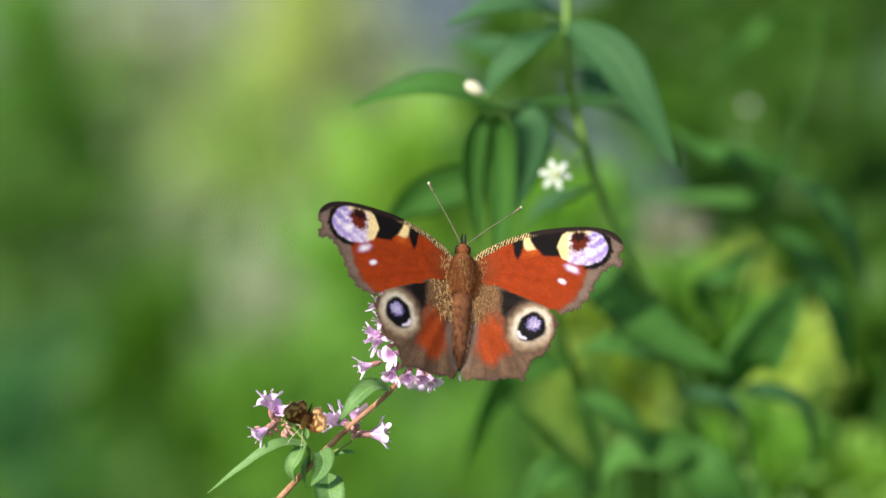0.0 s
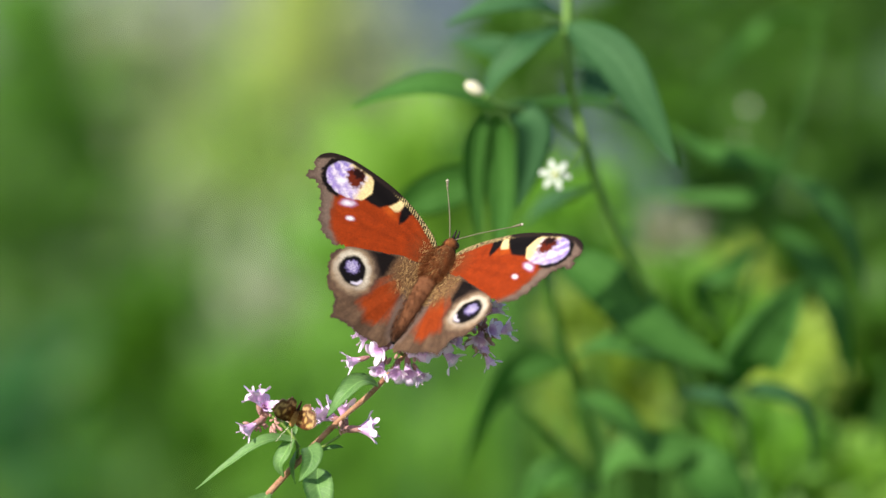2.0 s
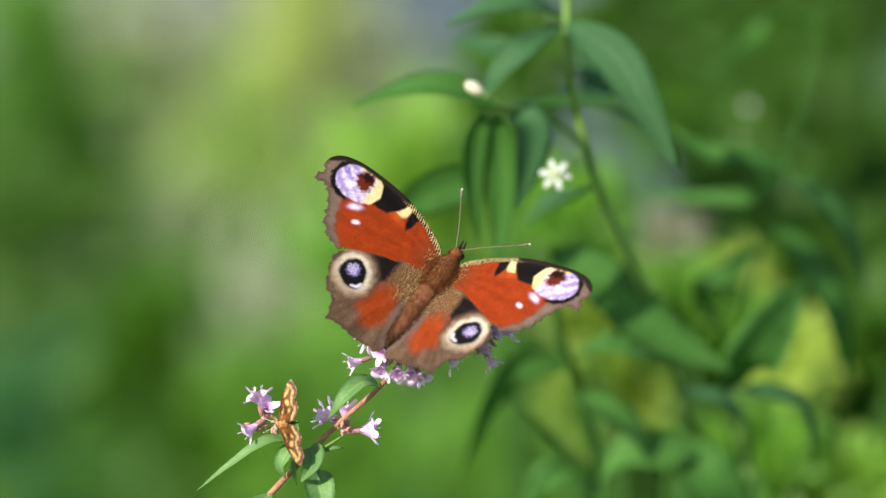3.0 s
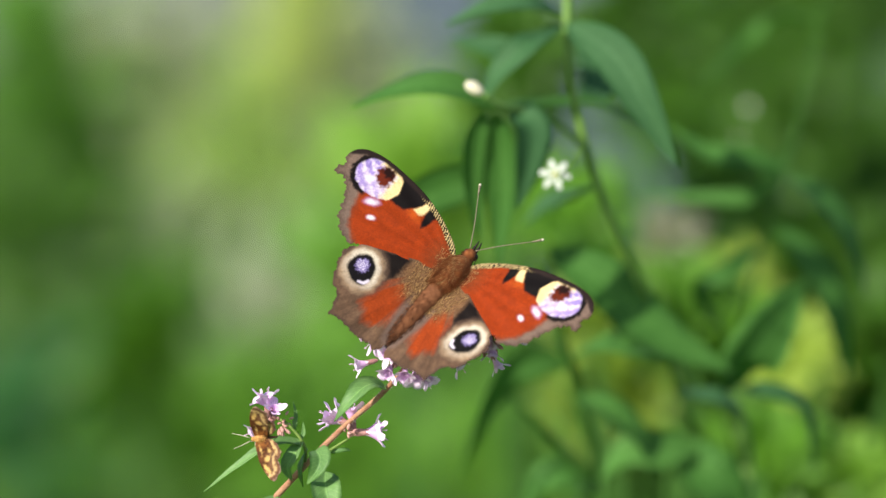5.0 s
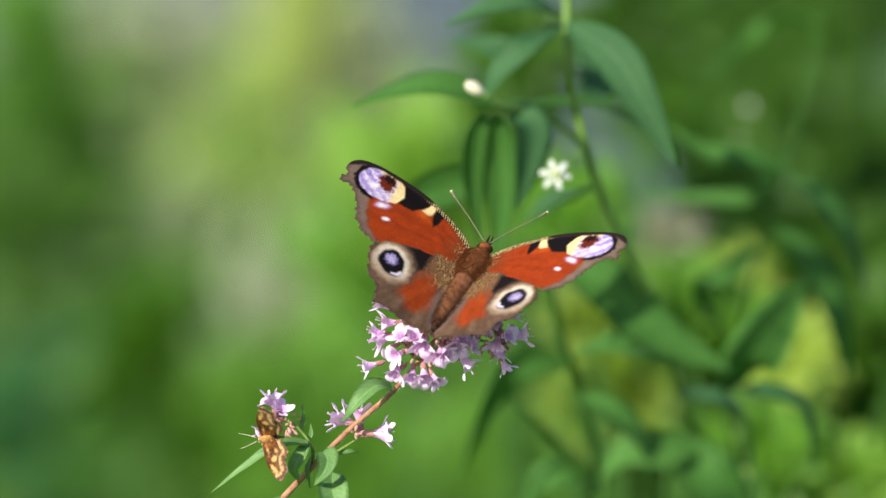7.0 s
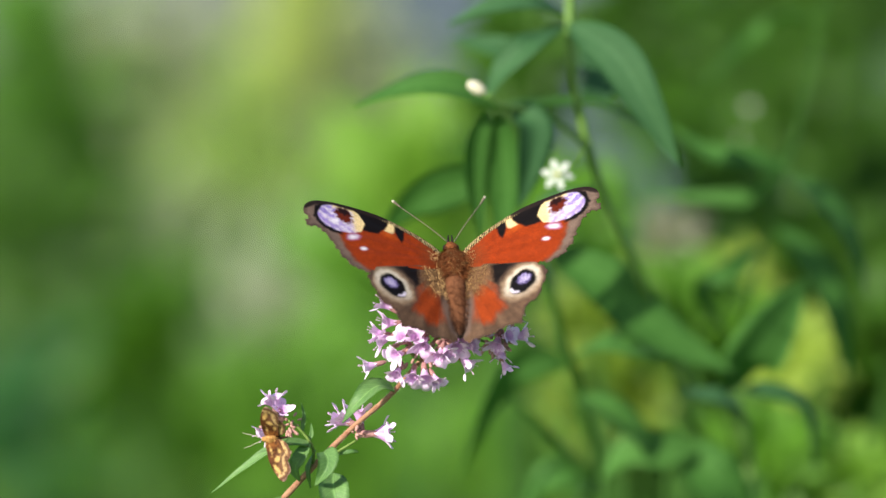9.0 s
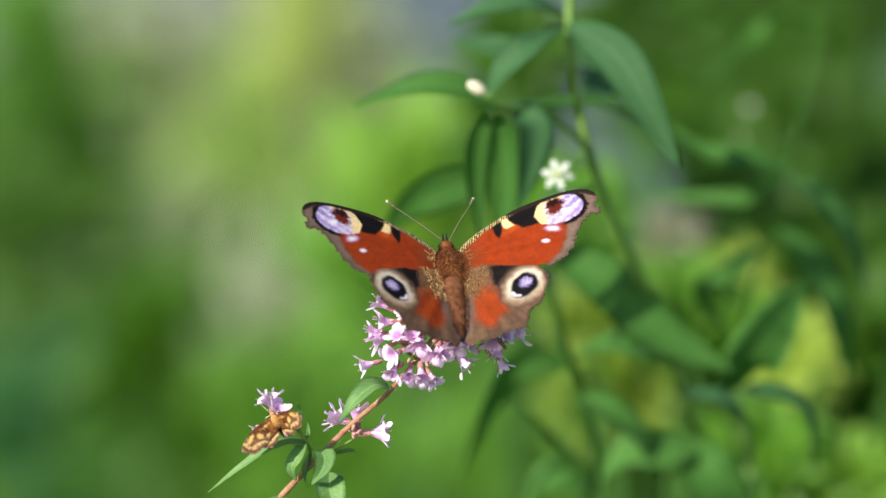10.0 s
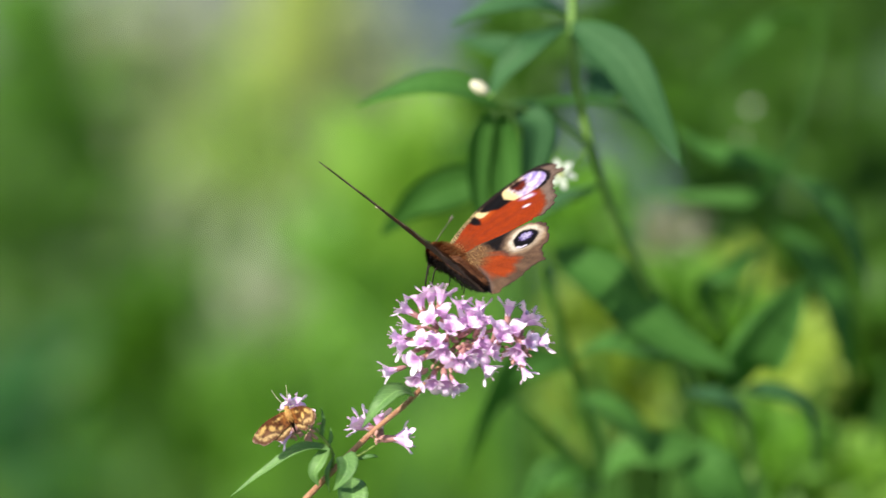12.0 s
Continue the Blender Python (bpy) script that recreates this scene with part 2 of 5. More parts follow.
# ---------------------------------------------------------------- wings
def outline(pts, step=0.16, ripple=0.0, first=0, last=0):
    """A closed smooth outline through the given corners; the stretch first..last gets a fine ripple."""
    n = len(pts)
    c = [Vector((p[0], p[1], 0)) for p in pts]
    out = []
    for i in range(n):
        p0, p1, p2, p3 = c[i - 1], c[i], c[(i + 1) % n], c[(i + 2) % n]
        m = max(2, int((p2 - p1).length / step))
        side = Vector((-(p2 - p1).y, (p2 - p1).x, 0)).normalized()
        for k in range(m):
            t = k / m
            q = 0.5 * (2 * p1 + (p2 - p0) * t + (2 * p0 - 5 * p1 + 4 * p2 - p3) * t * t + (3 * p1 - p0 - 3 * p2 + p3) * t ** 3)
            if first <= i < last:
                q = q + side * ripple * (noise.noise(q * 1.1) + 0.5 * noise.noise(q * 3.1))
            out.append((q.x, q.y))
    return np.array(out)


def inside(pts, poly):
    x, y = pts[:, 0], pts[:, 1]
    hit = np.zeros(len(pts), bool)
    for (x0, y0), (x1, y1) in zip(poly, np.roll(poly, -1, 0)):
        if y0 == y1:
            continue
        c = ((y0 > y) != (y1 > y)) & (x < (x1 - x0) * (y - y0) / (y1 - y0) + x0)
        hit ^= c
    return hit


def away(pts, poly):
    """Distance of each point from an outline or an open line of points."""
    d = np.full(len(pts), 1e9)
    for a, b in zip(poly[:-1], poly[1:]):
        ab = b - a
        t = np.clip(((pts - a) @ ab) / max(ab @ ab, 1e-9), 0, 1)
        d = np.minimum(d, np.hypot(*(pts - (a + t[:, None] * ab)).T))
    return d


def wing_mesh(poly, step, paint, pleat, side, lift, material):
    """A thin wing from its outline: upper sheet with scale colours, dark lower sheet, and a rim."""
    from mathutils.geometry import delaunay_2d_cdt
    lo, hi = poly.min(0), poly.max(0)
    gx, gy = np.meshgrid(np.arange(lo[0], hi[0], step), np.arange(lo[1], hi[1], step))
    gx = gx + (np.arange(gx.shape[0]) % 2)[:, None] * step / 2
    g = np.stack([gx.ravel(), gy.ravel()], 1)
    g = g[inside(g, poly)]
    g = g[away(g, np.vstack([poly, poly[:1]])) > step * 0.45]
    n = len(poly)
    vs = [Vector(p) for p in np.vstack([poly, g])]
    v2, edges, faces = delaunay_2d_cdt(vs, [(i, (i + 1) % n) for i in range(n)], [], 1, 1e-5)[:3]
    p = np.array([(v.x, v.y) for v in v2])
    z = pleat(p)
    m = len(p)
    rgb = paint(p)
    co = np.zeros((2 * m, 3))
    co[:m, 0], co[:m, 1], co[:m, 2] = p[:, 0] * side, p[:, 1], z + lift
    co[m:] = co[:m]
    co[m:, 2] -= 0.10
    tri = [tuple(f) if side > 0 else tuple(f[::-1]) for f in faces]
    count = {}
    for f in tri:
        for a, b in zip(f, f[1:] + f[:1]):
            count[(a, b)] = 1
    rim = [(a, b) for a, b in count if (b, a) not in count]
    allf = tri + [tuple(i + m for i in f[::-1]) for f in tri] + [(b, a, a + m, b + m) for a, b in rim]
    me = bpy.data.meshes.new("wing")
    me.from_pydata((co * 0.001).tolist(), [], allf)
    att = me.color_attributes.new("scales", "FLOAT_COLOR", "POINT")
    full = np.ones((2 * m, 4))
    full[:m, :3] = rgb
    full[m:, :3] = rgb
    att.data.foreach_set("color", full.ravel())
    for q in material:
        me.materials.append(q)
    me.polygons.foreach_set("material_index", [0] * len(tri) + [1] * len(tri) + [0] * len(rim))
    me.polygons.foreach_set("use_smooth", [True] * len(allf))
    me.update()
    return me


def rgb(r, g, b):
    return np.array(lin(r * 0.85, g * 0.85, b * 0.87)[:3])


def soft(d, edge):
    """1 inside (d below 0), 0 outside, with a soft edge of that width."""
    return np.clip(0.5 - d / edge, 0, 1)[:, None]


def oval(p, c, rx, ry, turn=0.0):
    """Rough signed distance from an oval."""
    q = p - np.array(c)
    a = radians(turn)
    x, y = q[:, 0] * math.cos(a) + q[:, 1] * math.sin(a), -q[:, 0] * math.sin(a) + q[:, 1] * math.cos(a)
    k = np.hypot(x / rx, y / ry)
    return (k - 1) * min(rx, ry)


def field(p, poly):
    poly = np.array(poly, float)
    d = away(p, np.vstack([poly, poly[:1]]))
    return np.where(inside(p, poly), -d, d)


def fuzzy(p, scale, seed=0.0):
    return np.array([noise.noise(Vector((x * scale, y * scale, seed))) for x, y in p])


def lay(c, colour, w):
    return c * (1 - w) + colour * w


FORE = outline([(0, 8.0), (4.9, 10.9), (9.9, 12.6), (15.2, 13.4), (20.5, 13.6), (24.2, 12.8), (26.2, 11.2), (26.7, 9.2),
                (26.0, 7.9), (26.6, 5.7), (25.0, 5.6), (23.8, 5.3), (22.8, 4.1), (21.6, 2.4), (21.0, 0.8), (20.0, -1.1), (17.9, -2.8), (15.6, -3.2),
                (12.7, -2.4), (7.6, -0.4), (3.0, 2.0), (-0.6, 4.0)], ripple=0.65, first=7, last=18)
HIND = outline([(-0.6, 3.6), (3.0, 2.6), (6.8, 0.8), (11.0, -1.2), (13.6, -2.6), (14.8, -4.6), (15.0, -6.6), (14.3, -8.6), (13.6, -10.2), (12.6, -11.6),
                (10.7, -12.8), (10.1, -14.2), (9.3, -16.4), (7.8, -15.9), (6.0, -15.9), (3.2, -16.3), (0.6, -16.1),
                (-1.8, -15.2), (-2.0, -9.0), (-1.2, -3.0)], ripple=0.5, first=4, last=17)


RING = outline([(23.7, 8.4), (22.4, 6.7), (20.5, 6.0), (18.2, 6.2), (15.8, 7.3), (14.9, 9.3), (15.4, 11.6), (17.0, 13.0), (19.4, 13.1), (21.4, 12.8), (22.9, 11.7), (23.7, 10.1)], 0.4)
EYE_BLACK = outline([(12.6, -7.6), (12.95, -5.8), (12.3, -3.8), (10.6, -3.1), (8.8, -4.1), (7.9, -6.1), (8.3, -8.3), (10.3, -8.8)], 0.4)
EYE_LILAC = outline([(11.8, -6.3), (12.2, -5.3), (11.7, -4.3), (10.9, -4.0), (10.1, -4.4), (9.6, -5.5), (9.8, -6.4), (10.6, -6.8)], 0.4)


def paint_fore(p):
    r1, r2, r3 = fuzzy(p, 0.9, 1.0), fuzzy(p, 3.2, 2.0), fuzzy(p, 1.8, 3.0)
    wob = 0.2 * r1 + 0.12 * r2
    c = np.tile(rgb(164, 58, 10), (len(p), 1))
    c = lay(c, rgb(140, 48, 10), np.clip(0.5 + 0.9 * r1, 0, 1)[:, None] * 0.5)
    # hair-dusted base
    base = np.hypot(p[:, 0] - 0.0, (p[:, 1] - 5.5) * 0.8)
    c = lay(c, rgb(112, 62, 30), soft(base - 3.4 + 2.2 * r2, 3.8) * 0.7)
    # grey-brown outer margin, its inner edge reddish and its rim darker
    hem = field(p, [(20.2, 5.4), (19.8, 3.4), (18.9, 1.0), (17.8, -1.1), (15.4, -2.7), (14, -4.5), (22, -4), (28, 3), (29, 12), (23.2, 14), (23.0, 12.2), (23.8, 9), (23.2, 6.6)])
    c = lay(c, rgb(124, 62, 34), soft(hem - 0.45 + 1.6 * wob, 0.9) * 0.7)
    c = lay(c, rgb(126, 105, 91), soft(hem + 0.15 + 1.6 * wob, 0.7))
    rim = away(p, np.vstack([FORE, FORE[:1]]))
    c = lay(c, rgb(84, 66, 54), soft(rim - 0.5 + 0.5 * r2, 0.6) * soft(20.5 - p[:, 0] - 0.8 * np.abs(p[:, 1] - 4), 3.0) * 0.7)
    # black costal patch, cream wedge, small black wedge
    cream, black = rgb(255, 226, 160), rgb(16, 10, 9)
    c = lay(c, rgb(222, 104, 28), soft(oval(p, (10.3, 8.6), 1.3, 0.7, 20) + wob, 1.2) * 0.5)
    c = lay(c, cream, soft(field(p, [(8.4, 12.2), (9.8, 12.6), (10.1, 11.0), (10.9, 9.2), (9.3, 8.9), (8.6, 10.3)]) + 1.2 * wob, 0.5))
    c = lay(c, black, soft(field(p, [(9.7, 13.4), (9.9, 11.2), (10.8, 9.6), (12.3, 7.9), (15.3, 7.7), (15.6, 9.2), (15.8, 11.6), (17.4, 14.0)]) + 0.8 * wob, 0.4))
    c = lay(c, black, soft(field(p, [(8.7, 11.6), (8.7, 10.0), (8.3, 8.3), (7.7, 7.1), (7.2, 8.3), (6.7, 10.3), (7.0, 11.2)]) + 0.8 * wob, 0.4))
    # eyespot at the tip: black line outside, cream within, lilac streaks, dark pupil
    ring = field(p, RING) + 0.25 * r1 + 0.12 * r2
    c = lay(c, black, soft(ring - 0.95 + 0.3 * r3, 0.4) * soft(19.6 - p[:, 0], 0.8))
    warm = np.maximum(soft(np.maximum(p[:, 0] - 17.0, 6.9 - p[:, 1]) + 0.5 * r3, 1.0), soft(np.maximum(12.1 - p[:, 1], p[:, 0] - 20.7) + 0.5 * r3, 0.9))
    streak = np.clip(0.6 + 0.4 * np.sin((p[:, 1] * 0.8 - p[:, 0] * 0.6) * 3.4 + 1.8 * r1) + 0.8 * r3, 0, 1)[:, None]
    tip = lay(np.tile(rgb(238, 224, 238), (len(p), 1)), rgb(152, 130, 206), streak * soft(19.7 - p[:, 0] - 0.3 * (p[:, 1] - 9) + 0.6 * r2, 3.0) * 0.95)
    tip = lay(tip, rgb(172, 146, 212), streak * soft(p[:, 1] - 9.2, 1.6) * 0.7)
    tip = lay(tip, rgb(250, 242, 246), soft(oval(p, (20.7, 8.6), 1.0, 0.55, -30) + 0.4 * r2, 0.5))
    tip = lay(tip, cream, warm)
    c = lay(c, tip, soft(ring, 0.3))
    c = lay(c, rgb(104, 34, 14), soft(field(p, [(20.7, 10.8), (20.0, 12.3), (18.5, 12.9), (17.3, 11.9), (17.1, 9.5), (18.1, 8.6), (19.6, 9.0)]) + 0.5 * r3 + 0.2 * r2, 0.6))
    c = lay(c, rgb(20, 9, 8), soft(field(p, [(20.2, 11.2), (19.5, 12.7), (17.8, 12.5), (17.5, 11.0), (18.7, 10.6)]) + 0.4 * r3, 0.6) * 0.92)
    # pale dots under the eyespot
    c = lay(c, rgb(196, 158, 208), soft(oval(p, (17.5, 5.3), 1.45, 0.75, -30) + 1.0 * wob, 0.6) * 0.7)
    c = lay(c, rgb(252, 242, 246), soft(oval(p, (17.5, 5.25), 0.95, 0.45, -30) + 0.8 * wob, 0.5))
    c = lay(c, rgb(206, 150, 176), soft(oval(p, (15.7, 2.85), 0.85, 0.54, -20) + 0.8 * wob, 0.5) * 0.5)
    c = lay(c, rgb(252, 244, 246), soft(oval(p, (15.7, 2.85), 0.68, 0.42, -20) + 0.6 * wob, 0.4))
    # speckled leading edge
    front = away(p, np.array([(-0.4, 8.0), (4.9, 11.1), (9.9, 12.8), (11.0, 13.1)]))
    bars = (np.sin(p[:, 0] * 14 - p[:, 1] * 4 + 2.0 * r2) > -0.35).astype(float)[:, None]
    c = lay(c, lay(np.tile(rgb(232, 206, 140), (len(p), 1)), black, bars), soft(front - 1.1 + 0.3 * r2, 0.3))
    far = away(p, np.array([(10.5, 12.9), (15.2, 13.5), (20.5, 13.8), (24.3, 12.9), (26.4, 11.2)]))
    c = lay(c, rgb(40, 29, 25), soft(far - 1.0 + 0.4 * wob, 0.4))
    # veins
    for a in (-20, -9, 2, 13, 24):
        d = np.array([math.cos(radians(a)), math.sin(radians(a))])
        q = p - np.array([0.5, 5.2])
        off = np.abs(q[:, 0] * -d[1] + q[:, 1] * d[0])
        c = lay(c, c * 0.84, soft(off - 0.06, 0.16) * (q[:, 0:1] > 3))
    return c * (1 + 0.10 * r2 + 0.10 * fuzzy(p, 2.4, 7.0))[:, None]


def paint_hind(p):
    r1, r2, r3 = fuzzy(p, 0.8, 5.0), fuzzy(p, 3.0, 6.0), fuzzy(p, 5.0, 9.0)
    wob = 0.3 * r1 + 0.2 * r2
    c = np.tile(rgb(112, 86, 65), (len(p), 1))
    c = lay(c, rgb(92, 71, 55), np.clip(0.4 + 1.0 * r1, 0, 1)[:, None] * 0.6)
    # fine rays towards the hem
    q = p - np.array([0.5, 3.0])
    ray = np.array([noise.noise(Vector((a * 22, r * 0.10, 3.3))) for a, r in zip(np.arctan2(q[:, 1], q[:, 0]), np.hypot(*q.T))])
    c = c * (1 + 0.6 * ray * np.clip((np.hypot(*q.T) - 8) / 6, 0, 1))[:, None]
    # red field, uneven where the rays run into it
    red = field(p, [(6.3, -10.6), (6.7, -8.3), (5.6, -5.6), (4.2, -3.4), (2.6, -3.0), (0.8, -4.2), (0.5, -10), (1.2, -12.2), (3.2, -12.9), (5.4, -11.9)])
    c = lay(c, rgb(158, 62, 18), soft(red + 1.4 * wob + 1.2 * ray, 1.7))
    # smooth grey fold beside the body
    c = lay(c, rgb(116, 96, 84), soft(field(p, [(0.9, -3.4), (0.5, -8.9), (-0.6, -13.6), (-4, -16), (-4, -2)]) + 0.5 * wob, 0.9) * 0.9)
    # gold-dusted root
    grit = np.clip(0.35 + 2.6 * fuzzy(p, 6.0, 4.0) + 0.8 * r2, 0, 1)[:, None]
    dust = lay(np.tile(rgb(92, 54, 28), (len(p), 1)), rgb(182, 140, 88), grit * 0.8)
    root = field(p, [(5.8, -0.6), (3.4, 2.6), (-1.5, 4.5), (-1.5, -3.5), (2.4, -5.0)])
    c = lay(c, dust, soft(root - 0.1 + 2.0 * r2, 2.2) * 0.62)
    # eyespot
    c = lay(c, rgb(22, 15, 12), soft(field(p, [(4.8, 1.4), (7.2, 0.9), (9.8, -0.8), (8.1, -1.8), (6.6, -3.0), (5.9, -4.6), (5.0, -3.4)]) + wob, 0.9))
    spot = field(p, EYE_BLACK) + 0.25 * r1 + 0.1 * r2
    up = soft(-7.4 - p[:, 1] + 0.25 * (p[:, 0] - 10) + 0.6 * r1, 3.6)
    c = lay(c, rgb(72, 56, 47), soft(spot - 2.5 + 0.6 * wob, 1.0) * (0.3 + 0.5 * up))
    c = lay(c, rgb(168, 142, 112), soft(spot - 1.75 + 0.7 * wob, 0.9) * 0.8)
    c = lay(c, rgb(222, 210, 186), soft(spot - 0.95 + 0.5 * wob, 0.7) * (0.3 + 0.65 * up))
    c = lay(c, rgb(14, 10, 12), soft(spot, 0.45))
    lilac = field(p, EYE_LILAC) + 0.2 * r1 + 0.5 * r2
    c = lay(c, rgb(156, 140, 206), soft(lilac, 0.4) * (0.75 + 0.25 * np.clip(3 * r3, -1, 1)[:, None]))
    c = lay(c, rgb(224, 214, 236), soft(lilac + 0.35, 0.6) * np.clip(0.5 + 1.8 * r3, 0, 1)[:, None])
    c = lay(c, rgb(236, 226, 242), soft(away(p, np.array([(9.3, -8.2), (8.45, -7.9), (8.1, -7.0)])) - 0.26 + 0.12 * r2, 0.25))
    # outer hem and veins
    hem = away(p, np.array([(14.6, -3.4), (15.1, -6.6), (14.2, -9.2), (12.6, -11.7), (10.5, -13.0), (9.3, -16.4), (6, -16.0), (3, -16.4), (0.4, -16.2)]))
    c = lay(c, rgb(86, 66, 54), soft(hem - 0.55 + wob, 0.5))
    for a in (-40, -55, -66, -76, -86):
        d = np.array([math.cos(radians(a)), math.sin(radians(a))])
        q = p - np.array([0.5, 1.5])
        off = np.abs(q[:, 0] * -d[1] + q[:, 1] * d[0])
        c = lay(c, c * 0.72, soft(off - 0.08, 0.2) * ((q @ d) > 10).astype(float)[:, None])
    return c * (1 + 0.14 * r2 + 0.14 * fuzzy(p, 2.4, 8.0))[:, None]


def pleat_fore(p):
    ang = np.arctan2(p[:, 1] - 5.5, p[:, 0] + 2)
    r = np.hypot(p[:, 0], p[:, 1] - 5.5)
    return 0.06 * np.cos(ang * 26) * np.clip(r / 12, 0, 1.2) + 0.5 * np.sin(np.clip(p[:, 0] / 26, 0, 1) * math.pi) * 0.5


def pleat_hind(p):
    ang = np.arctan2(p[:, 1] - 2, p[:, 0] + 2)
    r = np.hypot(p[:, 0], p[:, 1] - 2)
    return 0.07 * np.cos(ang * 22) * np.clip(r / 10, 0, 1.2) + 0.2 * np.sin(np.clip(p[:, 0] / 15, 0, 1) * math.pi)


HINGE = 2.2


def butterfly():
    b = thing("butterfly", "rust-red butterfly with lilac eyespots, perched on pink blossom", "butterfly", SUBJECT)
    wings = {}
    for side in (-1, 1):
        for key, poly, paint, pleat, lift in (("forewing", FORE, paint_fore, pleat_fore, 0.10), ("hindwing", HIND, paint_hind, pleat_hind, -0.06)):
            me = wing_mesh(poly, 0.17, paint, pleat, side, lift, (M_WING, M_UNDER))
            o = new(key, me)
            o.parent = b
            o.location.x = side * HINGE * 0.001
            o["label"] = "orange-red forewing with cream and lilac tip eyespot" if key == "forewing" else "brown and red hindwing with blue eyespot"
            wings[(key, side)] = o
            if key == "hindwing":
                fringe(o, "root_hair", side, (-1.3, 4.6), (-5.0, 2.6), 420)
            else:
                fringe(o, "root_hair", side, (-0.4, 2.8), (2.6, 7.4), 160)
    bm = bmesh.new()
    ball(bm, (0, 4.5, -0.6), (2.8, 4.3, 2.1), seg=24, rough=0.10)
    thorax = part("thorax", bm, M_FUR, b, "furry rust-brown thorax")
    hair(thorax, b, "thorax_fur", 0, 4.2, -0.6, 2.95, 4.5, 2.0, 5200, 1.7, M_FUR)
    hair(thorax, b, "thorax_down", 0, 4.6, -0.5, 2.3, 4.1, 2.1, 700, 1.6, M_GOLD)
    bm = bmesh.new()
    sides, rows = 20, 48
    rings = []
    for i in range(rows + 1):
        f = i / rows
        r = 1.95 * min(1.0, 0.55 + 3 * f) * (1 - 0.72 * f ** 2.2) * (1 + 0.05 * math.cos(f * math.tau * 8)) * (1.0 if i < rows else 0.3)
        rings.append([bm.verts.new((r * math.cos(a), 2.2 - 16.4 * f, -0.6 - 0.5 * f + 0.9 * r * math.sin(a))) for a in (math.tau * k / sides for k in range(sides))])
    for q0, q1 in zip(rings, rings[1:]):
        for k in range(sides):
            bm.faces.new((q0[k], q0[(k + 1) % sides], q1[(k + 1) % sides], q1[k]))
    bm.faces.new(rings[0][::-1])
    bm.faces.new(rings[-1])
    bmesh.ops.recalc_face_normals(bm, faces=bm.faces)
    abdomen = part("abdomen", bm, M_ABDOMEN, b, "ringed brown abdomen")
    hair(abdomen, b, "abdomen_fur", 0, -4.6, -0.9, 1.95, 8.6, 1.75, 2600, 1.2, M_ABDOMEN)
    bm = bmesh.new()
    ball(bm, (0, 9.2, -0.5), (1.25, 1.35, 1.2), seg=18, rough=0.1)
    head = part("head", bm, M_FUR, b, "small brown furry head")
    feelers = {}
    hair(head, b, "head_fur", 0, 9.1, -0.5, 1.2, 1.3, 1.15, 500, 0.9, M_FUR)
    for s in (-1, 1):
        bm = bmesh.new()
        ball(bm, (s * 0.95, 9.5, -0.6), (0.55, 0.7, 0.7), seg=14)
        part("eye", bm, M_DARK, head, "dark compound eye")
        bm = bmesh.new()
        tube(bm, [(s * 0.3, 10.4, -0.7), (s * 0.35, 11.4, -0.4), (s * 0.3, 12.3, 0.1)], 0.35, 0.1, 6, 7)
        part("palp", bm, M_DARK, head)
        bm = bmesh.new()
        tube(bm, [(s * 0.6, 10.2, 0.3), (s * 3.2, 13.9, 1.7), (s * 6.6, 18.2, 3.3)], 0.10, 0.08, 14, 6)
        tube(bm, [(s * 6.5, 18.05, 3.24), (s * 7.1, 18.9, 3.6), (s * 7.5, 19.5, 3.8)], 0.12, 0.28, 5, 7)
        ant = part("antenna", bm, M_FEELER, head, "thin dark antenna")
        feelers[s] = ant
        bm = bmesh.new()
        ball(bm, (s * 7.6, 19.62, 3.85), (0.26, 0.3, 0.26), seg=8)
        part("club", bm, M_TIP, ant, "pale antenna tip")
        for y, reach, fall in ((6.2, 2.2, 4.6), (3.4, 3.4, 4.4), (1.6, 3.0, 4.6)):
            bm = bmesh.new()
            tube(bm, [(s * 1.2, y, -2.0), (s * reach, y - 0.4, -2.2), (s * (reach + 0.3), y - 1.0, -1.6 - fall)], 0.22, 0.09, 8, 6)
            part("leg", bm, M_DARK, b, "thin dark leg")
    bm = bmesh.new()
    tube(bm, [(0, 10.2, -1.3), (0, 10.6, -3.6), (0, 9.4, -5.6)], 0.12, 0.08, 8, 6)
    part("proboscis", bm, M_DARK, head, "thin dark feeding tube")
    return b, wings, feelers


def fringe(ob, name, side, xs, ys, count):
    """Fine gold hair on the root of a wing, thickest beside the body and lying backwards."""
    rng = random.Random(count + side)
    vs, fs = [], []
    for _ in range(count):
        f = rng.random() ** 1.9
        y = rng.uniform(*ys)
        x = xs[0] + (xs[1] - xs[0]) * f * (0.55 + 0.45 * (y - ys[0]) / (ys[1] - ys[0]))
        p = Vector((side * x, y, 0.1))
        tip = p + Vector((side * rng.uniform(-0.5, 0.3), -1.0, rng.uniform(0.1, 0.55))).normalized() * rng.uniform(0.3, 1.1)
        n = len(vs)
        vs += [p + Vector((0.045, 0, 0)), p - Vector((0.045, 0, 0)), p + Vector((0, 0, 0.06)), tip]
        fs += [(n, n + 1, n + 3), (n + 1, n + 2, n + 3), (n + 2, n, n + 3)]
    me = bpy.data.meshes.new(name)
    me.from_pydata([tuple(v * 0.001) for v in vs], [], fs)
    me.materials.append(M_GOLD)
    o = new(name, me)
    o.parent = ob
    return tagged(o, kind="stuff")


